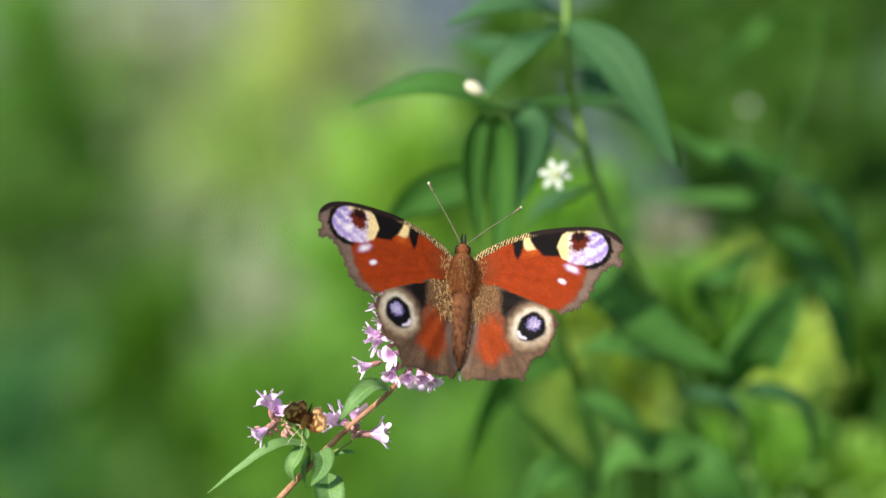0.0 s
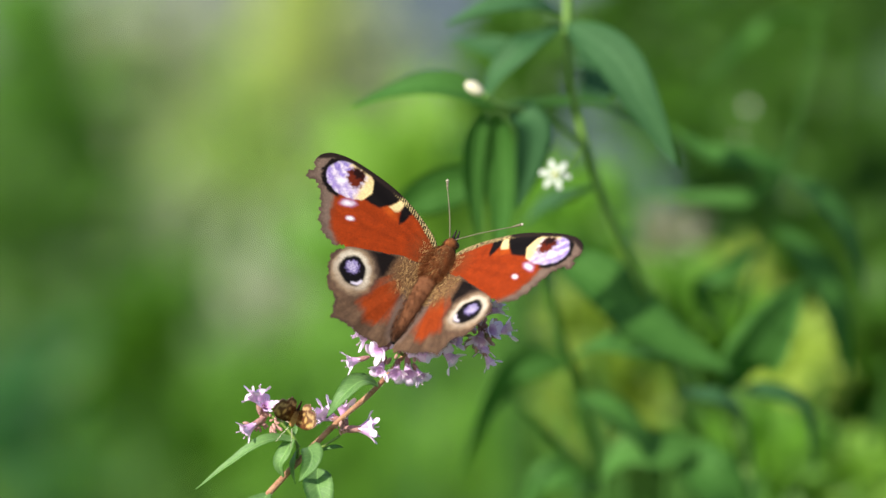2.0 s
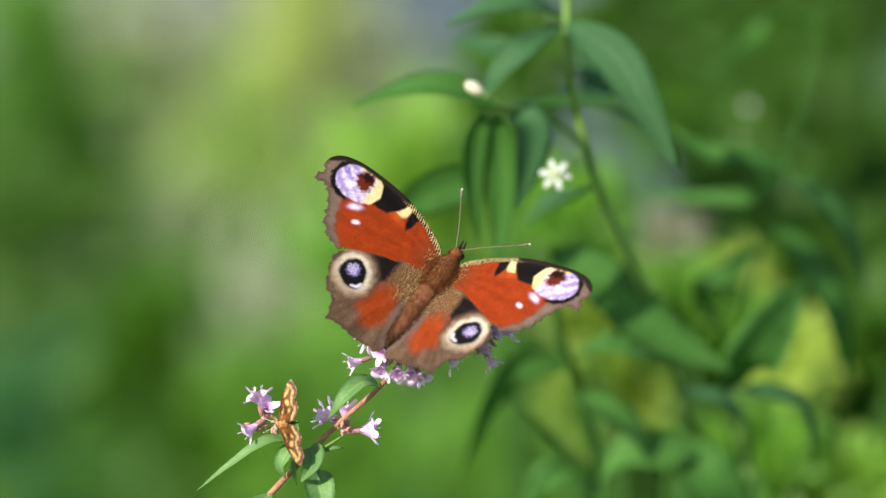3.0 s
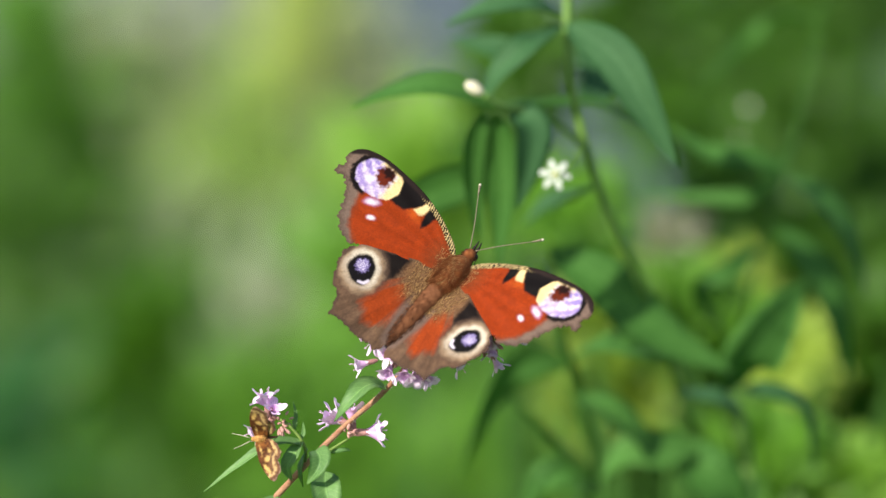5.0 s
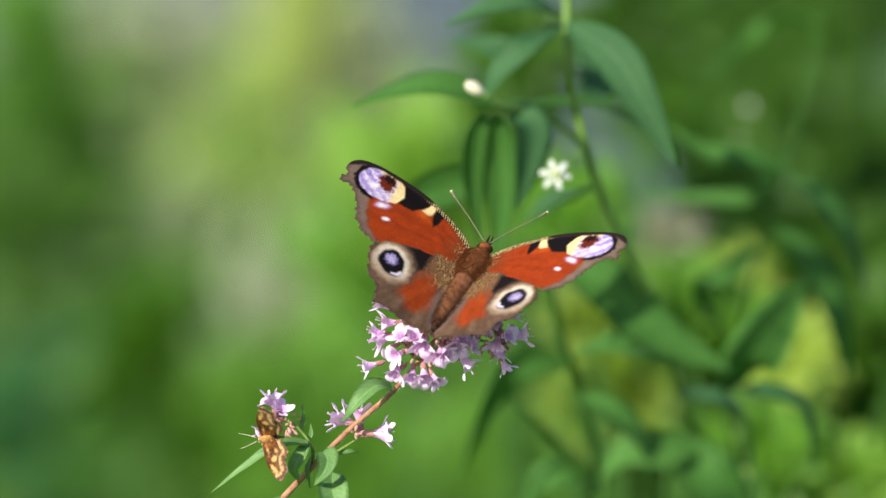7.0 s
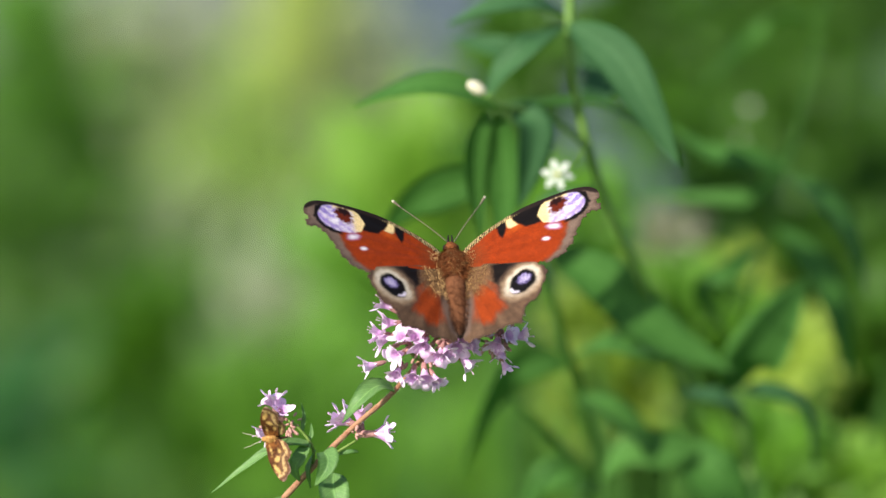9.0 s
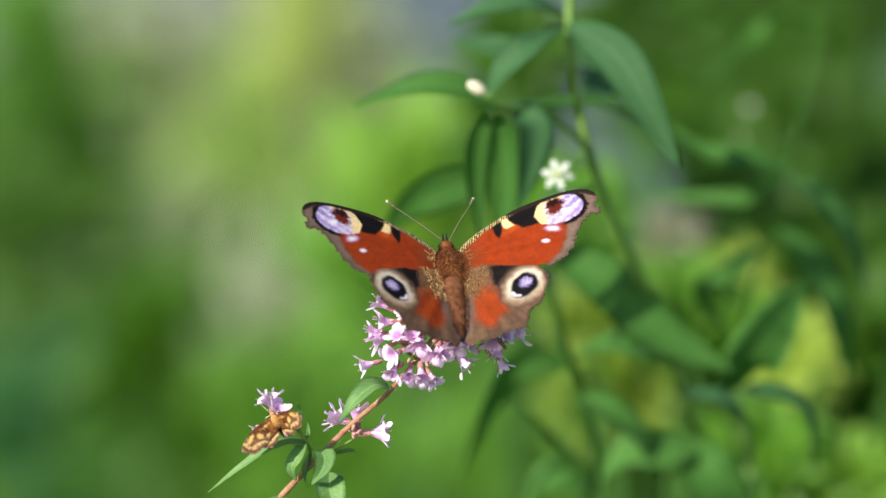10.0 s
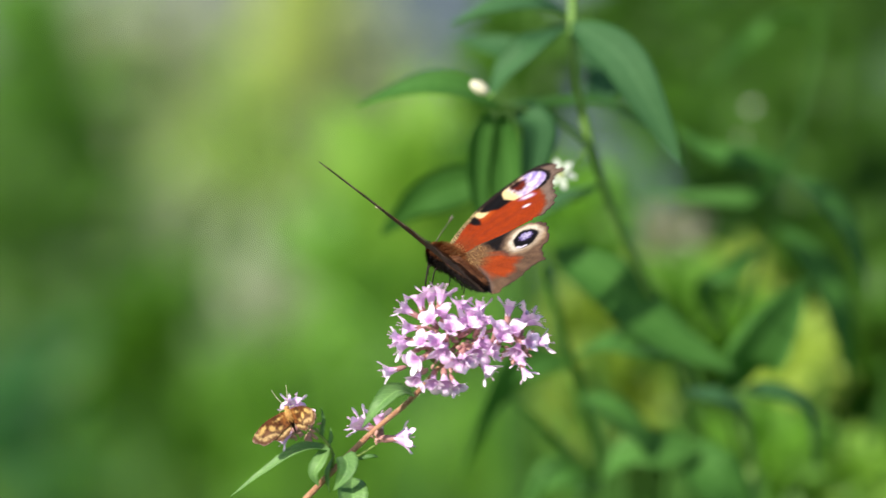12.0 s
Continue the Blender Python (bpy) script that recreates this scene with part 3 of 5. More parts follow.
def hair(ob, parent, name, cx, cy, cz, rx, ry, rz, count, length, material):
    """Short fur: thin three-sided spikes that lean backwards, in one mesh."""
    rng = random.Random(7 + count)
    vs, fs = [], []
    for _ in range(count):
        a, h = rng.uniform(0, math.tau), rng.uniform(-1, 1)
        k = math.sqrt(1 - h * h)
        d = Vector((k * math.cos(a), h, k * math.sin(a)))
        p = Vector((cx + d.x * rx, cy + d.y * ry, cz + d.z * rz))
        tip = p + (d * 0.55 + Vector((rng.uniform(-0.4, 0.4), -0.9, rng.uniform(-0.1, 0.3)))).normalized() * length * rng.uniform(0.5, 1.1)
        e = d.orthogonal().normalized() * 0.055
        f = d.cross(e).normalized() * 0.055
        n = len(vs)
        vs += [p + e, p - e * 0.5 + f * 0.8, p - e * 0.5 - f * 0.8, tip]
        fs += [(n, n + 1, n + 3), (n + 1, n + 2, n + 3), (n + 2, n, n + 3)]
    me = bpy.data.meshes.new(name)
    me.from_pydata([tuple(v * 0.001) for v in vs], [], fs)
    me.materials.append(material)
    o = new(name, me)
    o.parent = ob
    return tagged(o, kind="stuff")


# ---------------------------------------------------------------- the small moth
def paint_moth(spots, ground, band):
    def paint(p):
        r1, r2 = fuzzy(p, 0.9, 9.0), fuzzy(p, 2.6, 3.0)
        c = np.tile(rgb(*ground), (len(p), 1))
        c = lay(c, rgb(44, 24, 15), np.clip(0.55 + 0.7 * r1 + 0.6 * r2, 0, 1)[:, None] * 0.66)
        c = lay(c, rgb(168, 106, 48), soft(np.hypot(p[:, 0] - 0.1, p[:, 1] - 0.4) - 0.9 + 1.2 * r2, 0.9) * 0.7)
        for x, y, rx, ry, t in spots:
            c = lay(c, rgb(240, 196, 116), soft(oval(p, (x, y), rx, ry, t) + 0.25 * r2, 0.3))
        # broken golden band, brown margin and pale fringe along the outer edge
        d = away(p, np.array(band, float))
        c = lay(c, rgb(236, 200, 132), soft(np.abs(d - 1.0 + 0.25 * r1) - 0.22 + 0.4 * r2, 0.25) * 0.9)
        c = lay(c, rgb(206, 170, 138), soft(d - 1.9 + 0.6 * r1, 1.4) * 0.2)
        c = lay(c, rgb(104, 66, 42), soft(d - 0.62 + 0.3 * r2, 0.3) * 0.8)
        c = lay(c, rgb(186, 158, 136), soft(d - 0.2 + 0.3 * r2, 0.25) * 0.7)
        return c
    return paint


def moth():
    b = thing("moth", "small brown and gold moth on a pink flower cluster", "moth", SUBJECT)
    fore = outline([(0, 1.2), (2.2, 1.1), (4.6, 0.3), (6.7, -1.4), (6.1, -2.3), (4.9, -3.0), (3.0, -2.6), (1.2, -1.7), (-0.3, -0.9)], 0.2, 0.25, 3, 6)
    hind = outline([(-0.3, -0.4), (1.8, -1.2), (3.6, -2.2), (3.7, -3.2), (2.7, -3.7), (1.5, -3.5), (0.5, -2.9), (-0.3, -1.8)], 0.2, 0.25, 2, 6)
    pf = paint_moth([(2.9, -0.75, 0.6, 0.42, 60), (4.6, -0.55, 0.85, 0.36, -36), (1.5, 0.4, 0.5, 0.12, -14), (1.6, -1.1, 0.4, 0.2, -30)], (120, 72, 38), [(6.8, -1.3), (6.2, -2.4), (4.9, -3.2), (3.0, -2.8)])
    ph = paint_moth([(1.6, -2.0, 0.6, 0.25, -38)], (150, 106, 66), [(3.9, -2.2), (3.8, -3.3), (2.7, -3.9), (1.4, -3.7), (0.4, -3.1)])
    wings = {}
    for side in (-1, 1):
        for key, poly, paint, lift in (("forewing", fore, pf, 0.12), ("hindwing", hind, ph, -0.08)):
            me = wing_mesh(poly, 0.16, paint, lambda p: 0.05 * np.cos(p[:, 0] * 2.0), side, lift, (M_WING, M_WING))
            me.transform(Matrix.Scale(1.08 if key == "forewing" else 0.92, 4))
            o = new(key, me)
            o.parent = b
            o.location.x = side * 0.0006
            o["label"] = "brown wing with golden bands"
            wings[(key, side)] = o
    bm = bmesh.new()
    ball(bm, (0, 0.6, -0.1), (0.8, 1.2, 0.7), seg=14, rough=0.1)
    thorax = part("thorax", bm, M_MOTHFUR, b, "furry golden thorax")
    hair(thorax, b, "thorax_fur", 0, 0.6, -0.1, 0.75, 1.1, 0.65, 380, 0.6, M_MOTHFUR)
    bm = bmesh.new()
    for i in range(6):
        ball(bm, (0, -0.2 - i * 0.42, -0.9), (0.42 - 0.05 * i, 0.42, 0.44 - 0.05 * i), seg=12)
    part("abdomen", bm, M_UNDER, b, "slender banded brown abdomen")
    bm = bmesh.new()
    ball(bm, (0, 1.9, -0.2), (0.5, 0.45, 0.45), seg=12)
    head = part("head", bm, M_MOTHFUR, b)
    for s in (-1, 1):
        bm = bmesh.new()
        tube(bm, [(s * 0.3, 2.5, 0.1), (s * 0.9, 4.0, 0.4), (s * 1.4, 5.8, 0.5)], 0.06, 0.035, 8, 5)
        part("antenna", bm, M_TIP, head, "thread-like pale antenna")
        for y in (2.0, 0.8):
            bm = bmesh.new()
            tube(bm, [(s * 0.5, y, -0.8), (s * 1.4, y, -1.0), (s * 1.5, y - 0.3, -2.2)], 0.1, 0.05, 6, 5)
            part("leg", bm, M_TIP, b, "pale thin leg")
    return b, wings


# ---------------------------------------------------------------- flowering herb
def floret_mesh(seed):
    """A slender two-lipped corolla along +z: a notched upper lip and three spreading lower lobes."""
    rng = random.Random(seed)
    bm = bmesh.new()
    lobes = [(108, 24, 1.9), (70, 24, 1.85), (-4, 30, 2.2), (-50, 20, 1.3), (-92, 34, 2.8), (-134, 20, 1.3), (184, 30, 2.2)]
    lobes = [(c + rng.uniform(-7, 7), w * rng.uniform(0.9, 1.08), l * rng.uniform(0.82, 1.15)) for c, w, l in lobes]
    n = 44
    rings = []
    prof = [(0.0, 0.34), (1.0, 0.40), (2.0, 0.54), (2.8, 0.80), (3.3, 1.05)]
    for z, r in prof:
        rings.append([bm.verts.new((r * math.cos(math.tau * k / n), r * 0.9 * math.sin(math.tau * k / n), z)) for k in range(n)])
    reach, twist = [], []
    for k in range(n):
        a = 360 * k / n
        best = 0.04
        for c, w, l in lobes:
            d = abs((a - c + 180) % 360 - 180) / w
            if d < 1:
                best = max(best, l * (1 - d ** 2.2) ** 0.62)
        reach.append(best)
        twist.append(rng.uniform(-1, 1))
    for f in (0.3, 0.6, 0.85, 1.0):
        ring = []
        for k in range(n):
            a = math.tau * k / n
            low = max(0.0, -math.sin(a))
            r = 1.05 + reach[k] * f * (0.60 + 0.14 * low)
            z = 3.3 + reach[k] * ((0.95 - 0.35 * low) * f - (0.3 + 0.45 * low) * f * f) + 0.16 * twist[k // 4] * f + 0.05 * twist[k] * f
            ring.append(bm.verts.new((r * math.cos(a), r * math.sin(a), z)))
        rings.append(ring)
    for q0, q1 in zip(rings, rings[1:]):
        for k in range(n):
            fc = bm.faces.new((q0[k], q0[(k + 1) % n], q1[(k + 1) % n], q1[k]))
            fc.material_index = 1 if q1 is rings[3] or q1 is rings[4] or (q1 is rings[5] and rng.random() < 0.3) else 0
    return bm


def stamens_mesh(seed):
    rng = random.Random(seed)
    bm = bmesh.new()
    for i in range(3):
        a = math.tau * (i + rng.uniform(-0.3, 0.3)) / 4 + 0.6
        d = Vector((math.cos(a) * 0.9, math.sin(a) * 0.7 + 0.3, 4.5 + rng.uniform(-0.8, 0.5)))
        tube(bm, [(0, 0, 2.2), (d.x * 0.5, d.y * 0.5, 3.6), d], 0.05, 0.035, 5, 5)
        ball(bm, d, (0.10, 0.09, 0.14), seg=6)
    return bm


def calyx_mesh(seed):
    bm = bmesh.new()
    n = 15
    rings = []
    for z, r in ((-0.6, 0.12), (-0.25, 0.34), (0.5, 0.5), (1.2, 0.52)):
        rings.append([bm.verts.new((r * math.cos(math.tau * k / n), r * math.sin(math.tau * k / n), z)) for k in range(n)])
    rings.append([bm.verts.new(((0.54 + 0.1 * (k % 3 == 0)) * math.cos(math.tau * k / n), (0.54 + 0.1 * (k % 3 == 0)) * math.sin(math.tau * k / n), 1.4 + 0.7 * (k % 3 == 0))) for k in range(n)])
    for q0, q1 in zip(rings, rings[1:]):
        for k in range(n):
            bm.faces.new((q0[k], q0[(k + 1) % n], q1[(k + 1) % n], q1[k]))
    return bm


def bud_mesh(seed):
    bm = bmesh.new()
    ball(bm, (0, 0, 0.9), (0.62, 0.55, 1.25), seg=10, rough=0.15)
    return bm


def aim(direction, spin=0.0):
    return Vector(direction).normalized().to_track_quat("Z", "Y").to_matrix().to_4x4() @ Matrix.Rotation(spin, 4, "Z")


def down(ob, ctrl, radius, count):
    """Short pale hairs that stand off a stem."""
    rng = random.Random(count)
    pts = curve_pts(ctrl, 200)
    vs, fs = [], []
    for _ in range(count):
        k = rng.randrange(1, 200)
        tan = (pts[k + 1] - pts[k - 1]).normalized()
        out = tan.cross(Vector((rng.gauss(0, 1), rng.gauss(0, 1), rng.gauss(0, 1)))).normalized()
        p = pts[k] + out * radius * 0.8
        tip = p + (out + tan * rng.uniform(-0.9, 0.2)).normalized() * rng.uniform(0.2, 0.5)
        i = len(vs)
        vs += [p + tan * 0.035, p - tan * 0.035, p + tan.cross(out) * 0.05, tip]
        fs += [(i, i + 1, i + 3), (i + 1, i + 2, i + 3), (i + 2, i, i + 3)]
    me = bpy.data.meshes.new("stem_hair")
    me.from_pydata([tuple(v * 0.001) for v in vs], [], fs)
    me.materials.append(M_TIP)
    o = new("stem_hair", me)
    o.parent = ob
    return tagged(o, kind="stuff")


HERB_BASE = Vector((-50.0, ground_under(0, 0).y, 0.0))


def herb():
    """The flowering herb that carries butterfly and moth; it sways about its root."""
    root = SUBJECT @ Matrix.Translation(HERB_BASE * 0.001)
    e = thing("flowering_herb", "pink-flowered herb with reddish stem and small green leaves", "wildflower", root)
    rel = lambda u, v, w=0.0: Vector((u, v, w)) - HERB_BASE
    rng = random.Random(3)

    bm = bmesh.new()
    tube(bm, [Vector((0, 0, 0)), rel(-56, -330), rel(-60, -220), rel(-58, -150), rel(-53, -105, 1), rel(-46, -76, 1), rel(-37.6, -54.0), rel(-32.8, -48.7), rel(-29.3, -44.8), rel(-21.8, -36.9), rel(-16.2, -31.5), rel(-10.3, -26.4, 0), rel(-5.0, -20.3, -2), rel(-0.9, -14.7, -3)], 0.92, 0.36, 110, 12, 0.12)
    stem = part("stem", bm, M_STEM, e, "reddish hairy stem")
    down(stem, [rel(-46, -76, 1), rel(-37.6, -54.0), rel(-32.8, -48.7), rel(-29.3, -44.8), rel(-21.8, -36.9), rel(-16.2, -31.5), rel(-10.3, -26.4, 0), rel(-5.0, -20.3, -2)], 0.5, 1300)
    twigs = [[rel(-0.9, -15.2, -3), rel(4.7, -16.2, -3), rel(9.0, -17.4, -2)],
             [rel(-5.0, -20.3, -2), rel(-7.0, -18.3, 0), rel(-8.1, -15.2, 2)],
             [rel(-24.1, -39.2), rel(-24.4, -35.6, 1), rel(-26.9, -32.3, 1), rel(-28.7, -31.0, 1)],
             [rel(-23.3, -38.7), rel(-19.8, -36.6, 2), rel(-16.5, -34.6, 2)],
             [rel(-0.9, -15.2, -3), rel(1.6, -12.1, -4), rel(1.6, -9.6, -4)]]
    for w in twigs:
        bm = bmesh.new()
        tube(bm, w, 0.30, 0.24, 14, 8, 0.1)
        part("twig", bm, M_GREENSTEM, e, "thin green side stem")

    # leaves: base, bend, tip, width, facing
    leaves = [((-24.6, -35.6, 0), (-30.0, -35.4, 3), (-36.2, -39.3, 3), (-42.4, -44.0, 2), 2.8, (-0.25, 0.75, 0.6), 0.4),
              ((-24.9, -35.2, 1), (-26.3, -37.6, 3), (-27.3, -39.6, 3), (-26.6, -41.9, 2), 3.1, (-0.5, 0.3, 0.8), 0.4),
              ((-22.2, -36.6, 3), (-21.4, -37.8, 5), (-21.8, -39.8, 6), (-23.8, -42.6, 5), 3.9, (0.0, 0.45, 0.9), 0.6),
              ((-23.8, -36.4, -1), (-24.6, -38.7, 1), (-24.9, -40.9, 1), (-24.6, -43.2, 0), 2.8, (-0.9, 0.0, 0.4), 0.3),
              ((-20.6, -40.6, 0), (-20.4, -43.4, 4), (-19.8, -46.2, 5), (-19.2, -50.6, 4), 5.4, (0.0, 0.35, 0.9), 0.5),
              ((-9.6, -25.6, 1), (-12.4, -24.7, 4), (-15.6, -27.1, 6), (-18.8, -31.3, 5), 4.0, (-0.3, 0.6, 0.8), 0.35),
              ((-29.3, -44.8, 0), (-33.6, -49.9, 6), (-36.1, -52.9, 8), (-37.1, -57.0, 6), 7.0, (-0.3, 0.5, 0.8), 0.3),
              ((-19.6, -37.1, 1), (-18.3, -36.7, 2), (-16.9, -36.5, 2), (-15.9, -36.7, 1), 0.9, (0, 0.5, 0.8), 0.2),
              ((-26.3, -33.6, -1), (-26.2, -31.6, -1), (-26.0, -30.0, -1), (-26.4, -27.9, -1), 0.9, (0.5, 0.2, 0.8), 0.4),
              ((-25.2, -35.0, 0), (-24.6, -33.8, 0), (-24.5, -32.8, 0), (-24.6, -31.5, 0), 0.8, (0, 0.3, 0.9), 0.3)]
    for i, (a, b, c, d, w, face, fold) in enumerate(leaves):
        bm = bmesh.new()
        blade(bm, [rel(*q) for q in (a, b, c, d)], w, face, fold, 26, 0.18, 0.09, (0.24, 0.34, 0.36, 0.36, 0.40)[i] if i < 5 else 0.40, i * 1.7, 0.03)
        part("leaf", bm, M_HERB, e, "small green pointed leaf")

    flos = [part("floret", floret_mesh(s), (M_PETAL, M_THROAT), e) for s in (1, 2, 3, 8, 9)]
    stam = [part("stamen", stamens_mesh(s), M_ANTHER, flos[0]) for s in (4, 5)]
    cups = part("calyx", calyx_mesh(1), M_CALYX, flos[0], "brownish purple calyx")
    buds = part("bud", bud_mesh(1), M_BUD, e, "brownish closed bud")
    seeds = [o.data for o in flos + stam + [cups]]
    for o in stam + [cups]:
        bpy.data.objects.remove(o)
    for o in flos:
        bpy.data.objects.remove(o)
    bud_data = buds.data
    bpy.data.objects.remove(buds)

    def put(u, v, w, ang, tilt, size=1.0, lift=0.0):
        """A floret whose mouth lies at u, v, w and points at ang in the picture plane, leaning to the lens by tilt."""
        ca, ct = math.cos(radians(ang)), math.cos(radians(tilt))
        d = Vector((ca * ct, math.sin(radians(ang)) * ct, math.sin(radians(tilt))))
        size *= rng.uniform(0.8, 1.14)
        p = rel(u, v + lift, w) - d * 3.6 * size
        m = Matrix.Translation(p * 0.001) @ aim(d, rng.uniform(-0.6, 0.6)) @ Matrix.Scale(size, 4)
        f = new("floret", seeds[rng.randrange(5)])
        f.parent, f.matrix_basis = e, m
        f["label"] = "pale pink tubular floret"
        s = new("stamen", seeds[5 + rng.randrange(2)])
        s.parent = f
        s["kind"] = "stuff"
        k = new("calyx", seeds[7])
        k.parent = f
        k["label"] = "brownish purple calyx"

    # main head: lower rim, middle, upper rim, side cluster
    for u, v, ang, tilt in ((-14.7, -22.0, 195, 15), (-9.6, -20.1, 205, 50), (-9.3, -23.6, 245, 45), (-6.3, -24.1, 262, 50), (-4.0, -24.4, 275, 45), (-1.8, -24.8, 300, 40),
                            (-4.5, -18.5, 255, 45), (-1.6, -20.3, 250, 45), (0.2, -19.9, 310, 50), (-12.6, -17.4, 200, 15), (-13.2, -15.8, 172, 10), (-11.4, -14.0, 180, 15)):
        put(u, v, 3 + 3 * math.sin(radians(tilt)), ang, tilt, 1.08, 0.7)
    for u, v, ang, tilt in ((-12.0, -10.3, 150, 5), (-8.9, -8.3, 105, 10), (-6.9, -7.4, 98, 0), (-4.7, -7.4, 80, 5), (-8.6, -16.2, 140, 50), (-4.7, -10.9, 115, 35),
                            (-5.7, -16.4, 100, 60), (-3.0, -13.7, 70, 60), (0.4, -10.6, 72, 20), (0.0, -12.6, 60, 45), (2.9, -12.3, 60, 30), (5.5, -13.4, 70, 35), (-7.0, -12.1, 130, 50)):
        put(u, v, 2 + 4 * math.sin(radians(tilt)), ang, tilt, 1.08, 0.7)
    for u, v, ang, tilt in ((7.5, -9.6, 82, 0), (11.0, -11.3, 48, 10), (12.4, -12.3, 22, 5), (14.1, -16.2, 14, 5), (9.6, -20.3, 270, 15), (10.8, -22.5, 300, 5),
                            (4.1, -21.8, 318, 15), (2.9, -16.4, 20, 40), (4.9, -18.1, 0, 30), (2.2, -9.7, 95, 0), (-1.4, -9.3, 90, 10), (8.6, -13.7, 100, 45), (6.3, -15.2, 60, 55), (11.3, -16.2, 10, 50), (8.6, -18.3, 250, 40), (1.6, -18.8, 280, 55)):
        put(u, v, 2 + 3 * math.sin(radians(tilt)), ang, tilt, 1.08, 0.7)
    # low clusters
    for u, v, ang, tilt in ((-31.2, -26.6, 95, 15), (-32.6, -27.2, 140, 20), (-29.6, -28.9, 70, 55), (-33.5, -33.6, 215, 20)):
        put(u, v, 2.5, ang, tilt, 1.0)
    for u, v, ang, tilt in ((-19.4, -30.3, 148, 10), (-20.2, -30.9, 165, 0), (-16.0, -29.1, 97, 5), (-11.0, -32.7, 16, 8), (-10.6, -33.8, 352, 4)):
        put(u, v, -1.2 if ang > 90 and ang < 180 else 1.0, ang, tilt, 1.22)

    def scatter(cu, cv, cw, ru, rv, rw, count, size):
        for _ in range(count):
            d = Vector((rng.gauss(0, 1), rng.gauss(0, 1), rng.gauss(0, 0.8) + 0.3)).normalized()
            r = rng.uniform(0.4, 1.0)
            p = rel(cu + d.x * ru * r, cv + d.y * rv * r, cw + d.z * rw * r)
            o = new("bud", bud_data)
            o.parent = e
            o.matrix_basis = Matrix.Translation(p * 0.001) @ aim(d, rng.uniform(0, 6)) @ Matrix.Scale(size * rng.uniform(0.7, 1.2), 4)
            o["label"] = "brownish closed bud"
    scatter(-4.0, -16.2, 1, 6.0, 5.6, 2.6, 64, 0.68)
    scatter(8.6, -16.4, 0.5, 3.4, 3.0, 2.2, 34, 0.66)
    scatter(1.6, -16.2, 0.5, 5.4, 4.0, 2.2, 36, 0.66)
    scatter(-28.8, -31.7, 0, 2.0, 2.0, 1.6, 26, 0.5)
    scatter(-31.2, -32.3, 0, 2.2, 1.0, 1.3, 16, 0.46)
    scatter(-16.7, -33.4, 0.5, 1.1, 0.8, 1.0, 7, 0.5)
    return e


# ---------------------------------------------------------------- tall white-flowered herb
def wort(name, label, base, stems, leaves, pale, bark=M_WORTSTEM, near=1.0):
    """stems: (points, radius); leaves: (four points with depth, width, facing, fold). near: scales the depths."""
    e = thing(name, label, "plant", SUBJECT @ Matrix.Translation(base * 0.001), "tall herbs")
    rel = lambda q: at(q[0], q[1], q[2] * near) - base
    for pts, r in stems:
        bm = bmesh.new()
        tube(bm, [q - base if isinstance(q, Vector) else rel(q) for q in pts], r, r * 0.7, 30, 10, 0.06)
        part("stem", bm, bark, e, "smooth green stem")
    for i, (pts, w, face, fold) in enumerate(leaves):
        bm = bmesh.new()
        blade(bm, [rel(q) for q in pts], w, face, fold, 20, 0.3, 0.05, 0.40, i * 2.3)
        part("leaf", bm, M_WORTPALE if i in pale else M_WORT, e, "long pointed green leaf")
    return e


def star_flower(parent, centre, size, facing):
    bm = bmesh.new()
    ball(bm, (0, 0, 0.2), (0.16, 0.16, 0.14), seg=10)
    bmesh.ops.scale(bm, vec=(size, size, size), verts=bm.verts)
    bmesh.ops.transform(bm, matrix=Matrix.Translation(centre) @ aim(facing), verts=bm.verts)
    flower = part("flower", bm, M_EYE, parent, "small white star flower")
    for k in range(6):
        bm = bmesh.new()
        a = math.tau * k / 6 + 0.3
        blade(bm, [(0.1 * math.cos(a), 0.1 * math.sin(a), 0), (0.5 * math.cos(a), 0.5 * math.sin(a), 0.12), (0.8 * math.cos(a), 0.8 * math.sin(a), 0.1), (1.05 * math.cos(a), 1.05 * math.sin(a), 0)],
              0.42, (0, 0, 1), 0.12, 8, 0.03, 0.05, 0.5, k)
        bmesh.ops.scale(bm, vec=(size, size, size), verts=bm.verts)
        bmesh.ops.transform(bm, matrix=Matrix.Translation(centre) @ aim(facing), verts=bm.verts)
        part("petal", bm, M_WHITE, flower)
    return flower


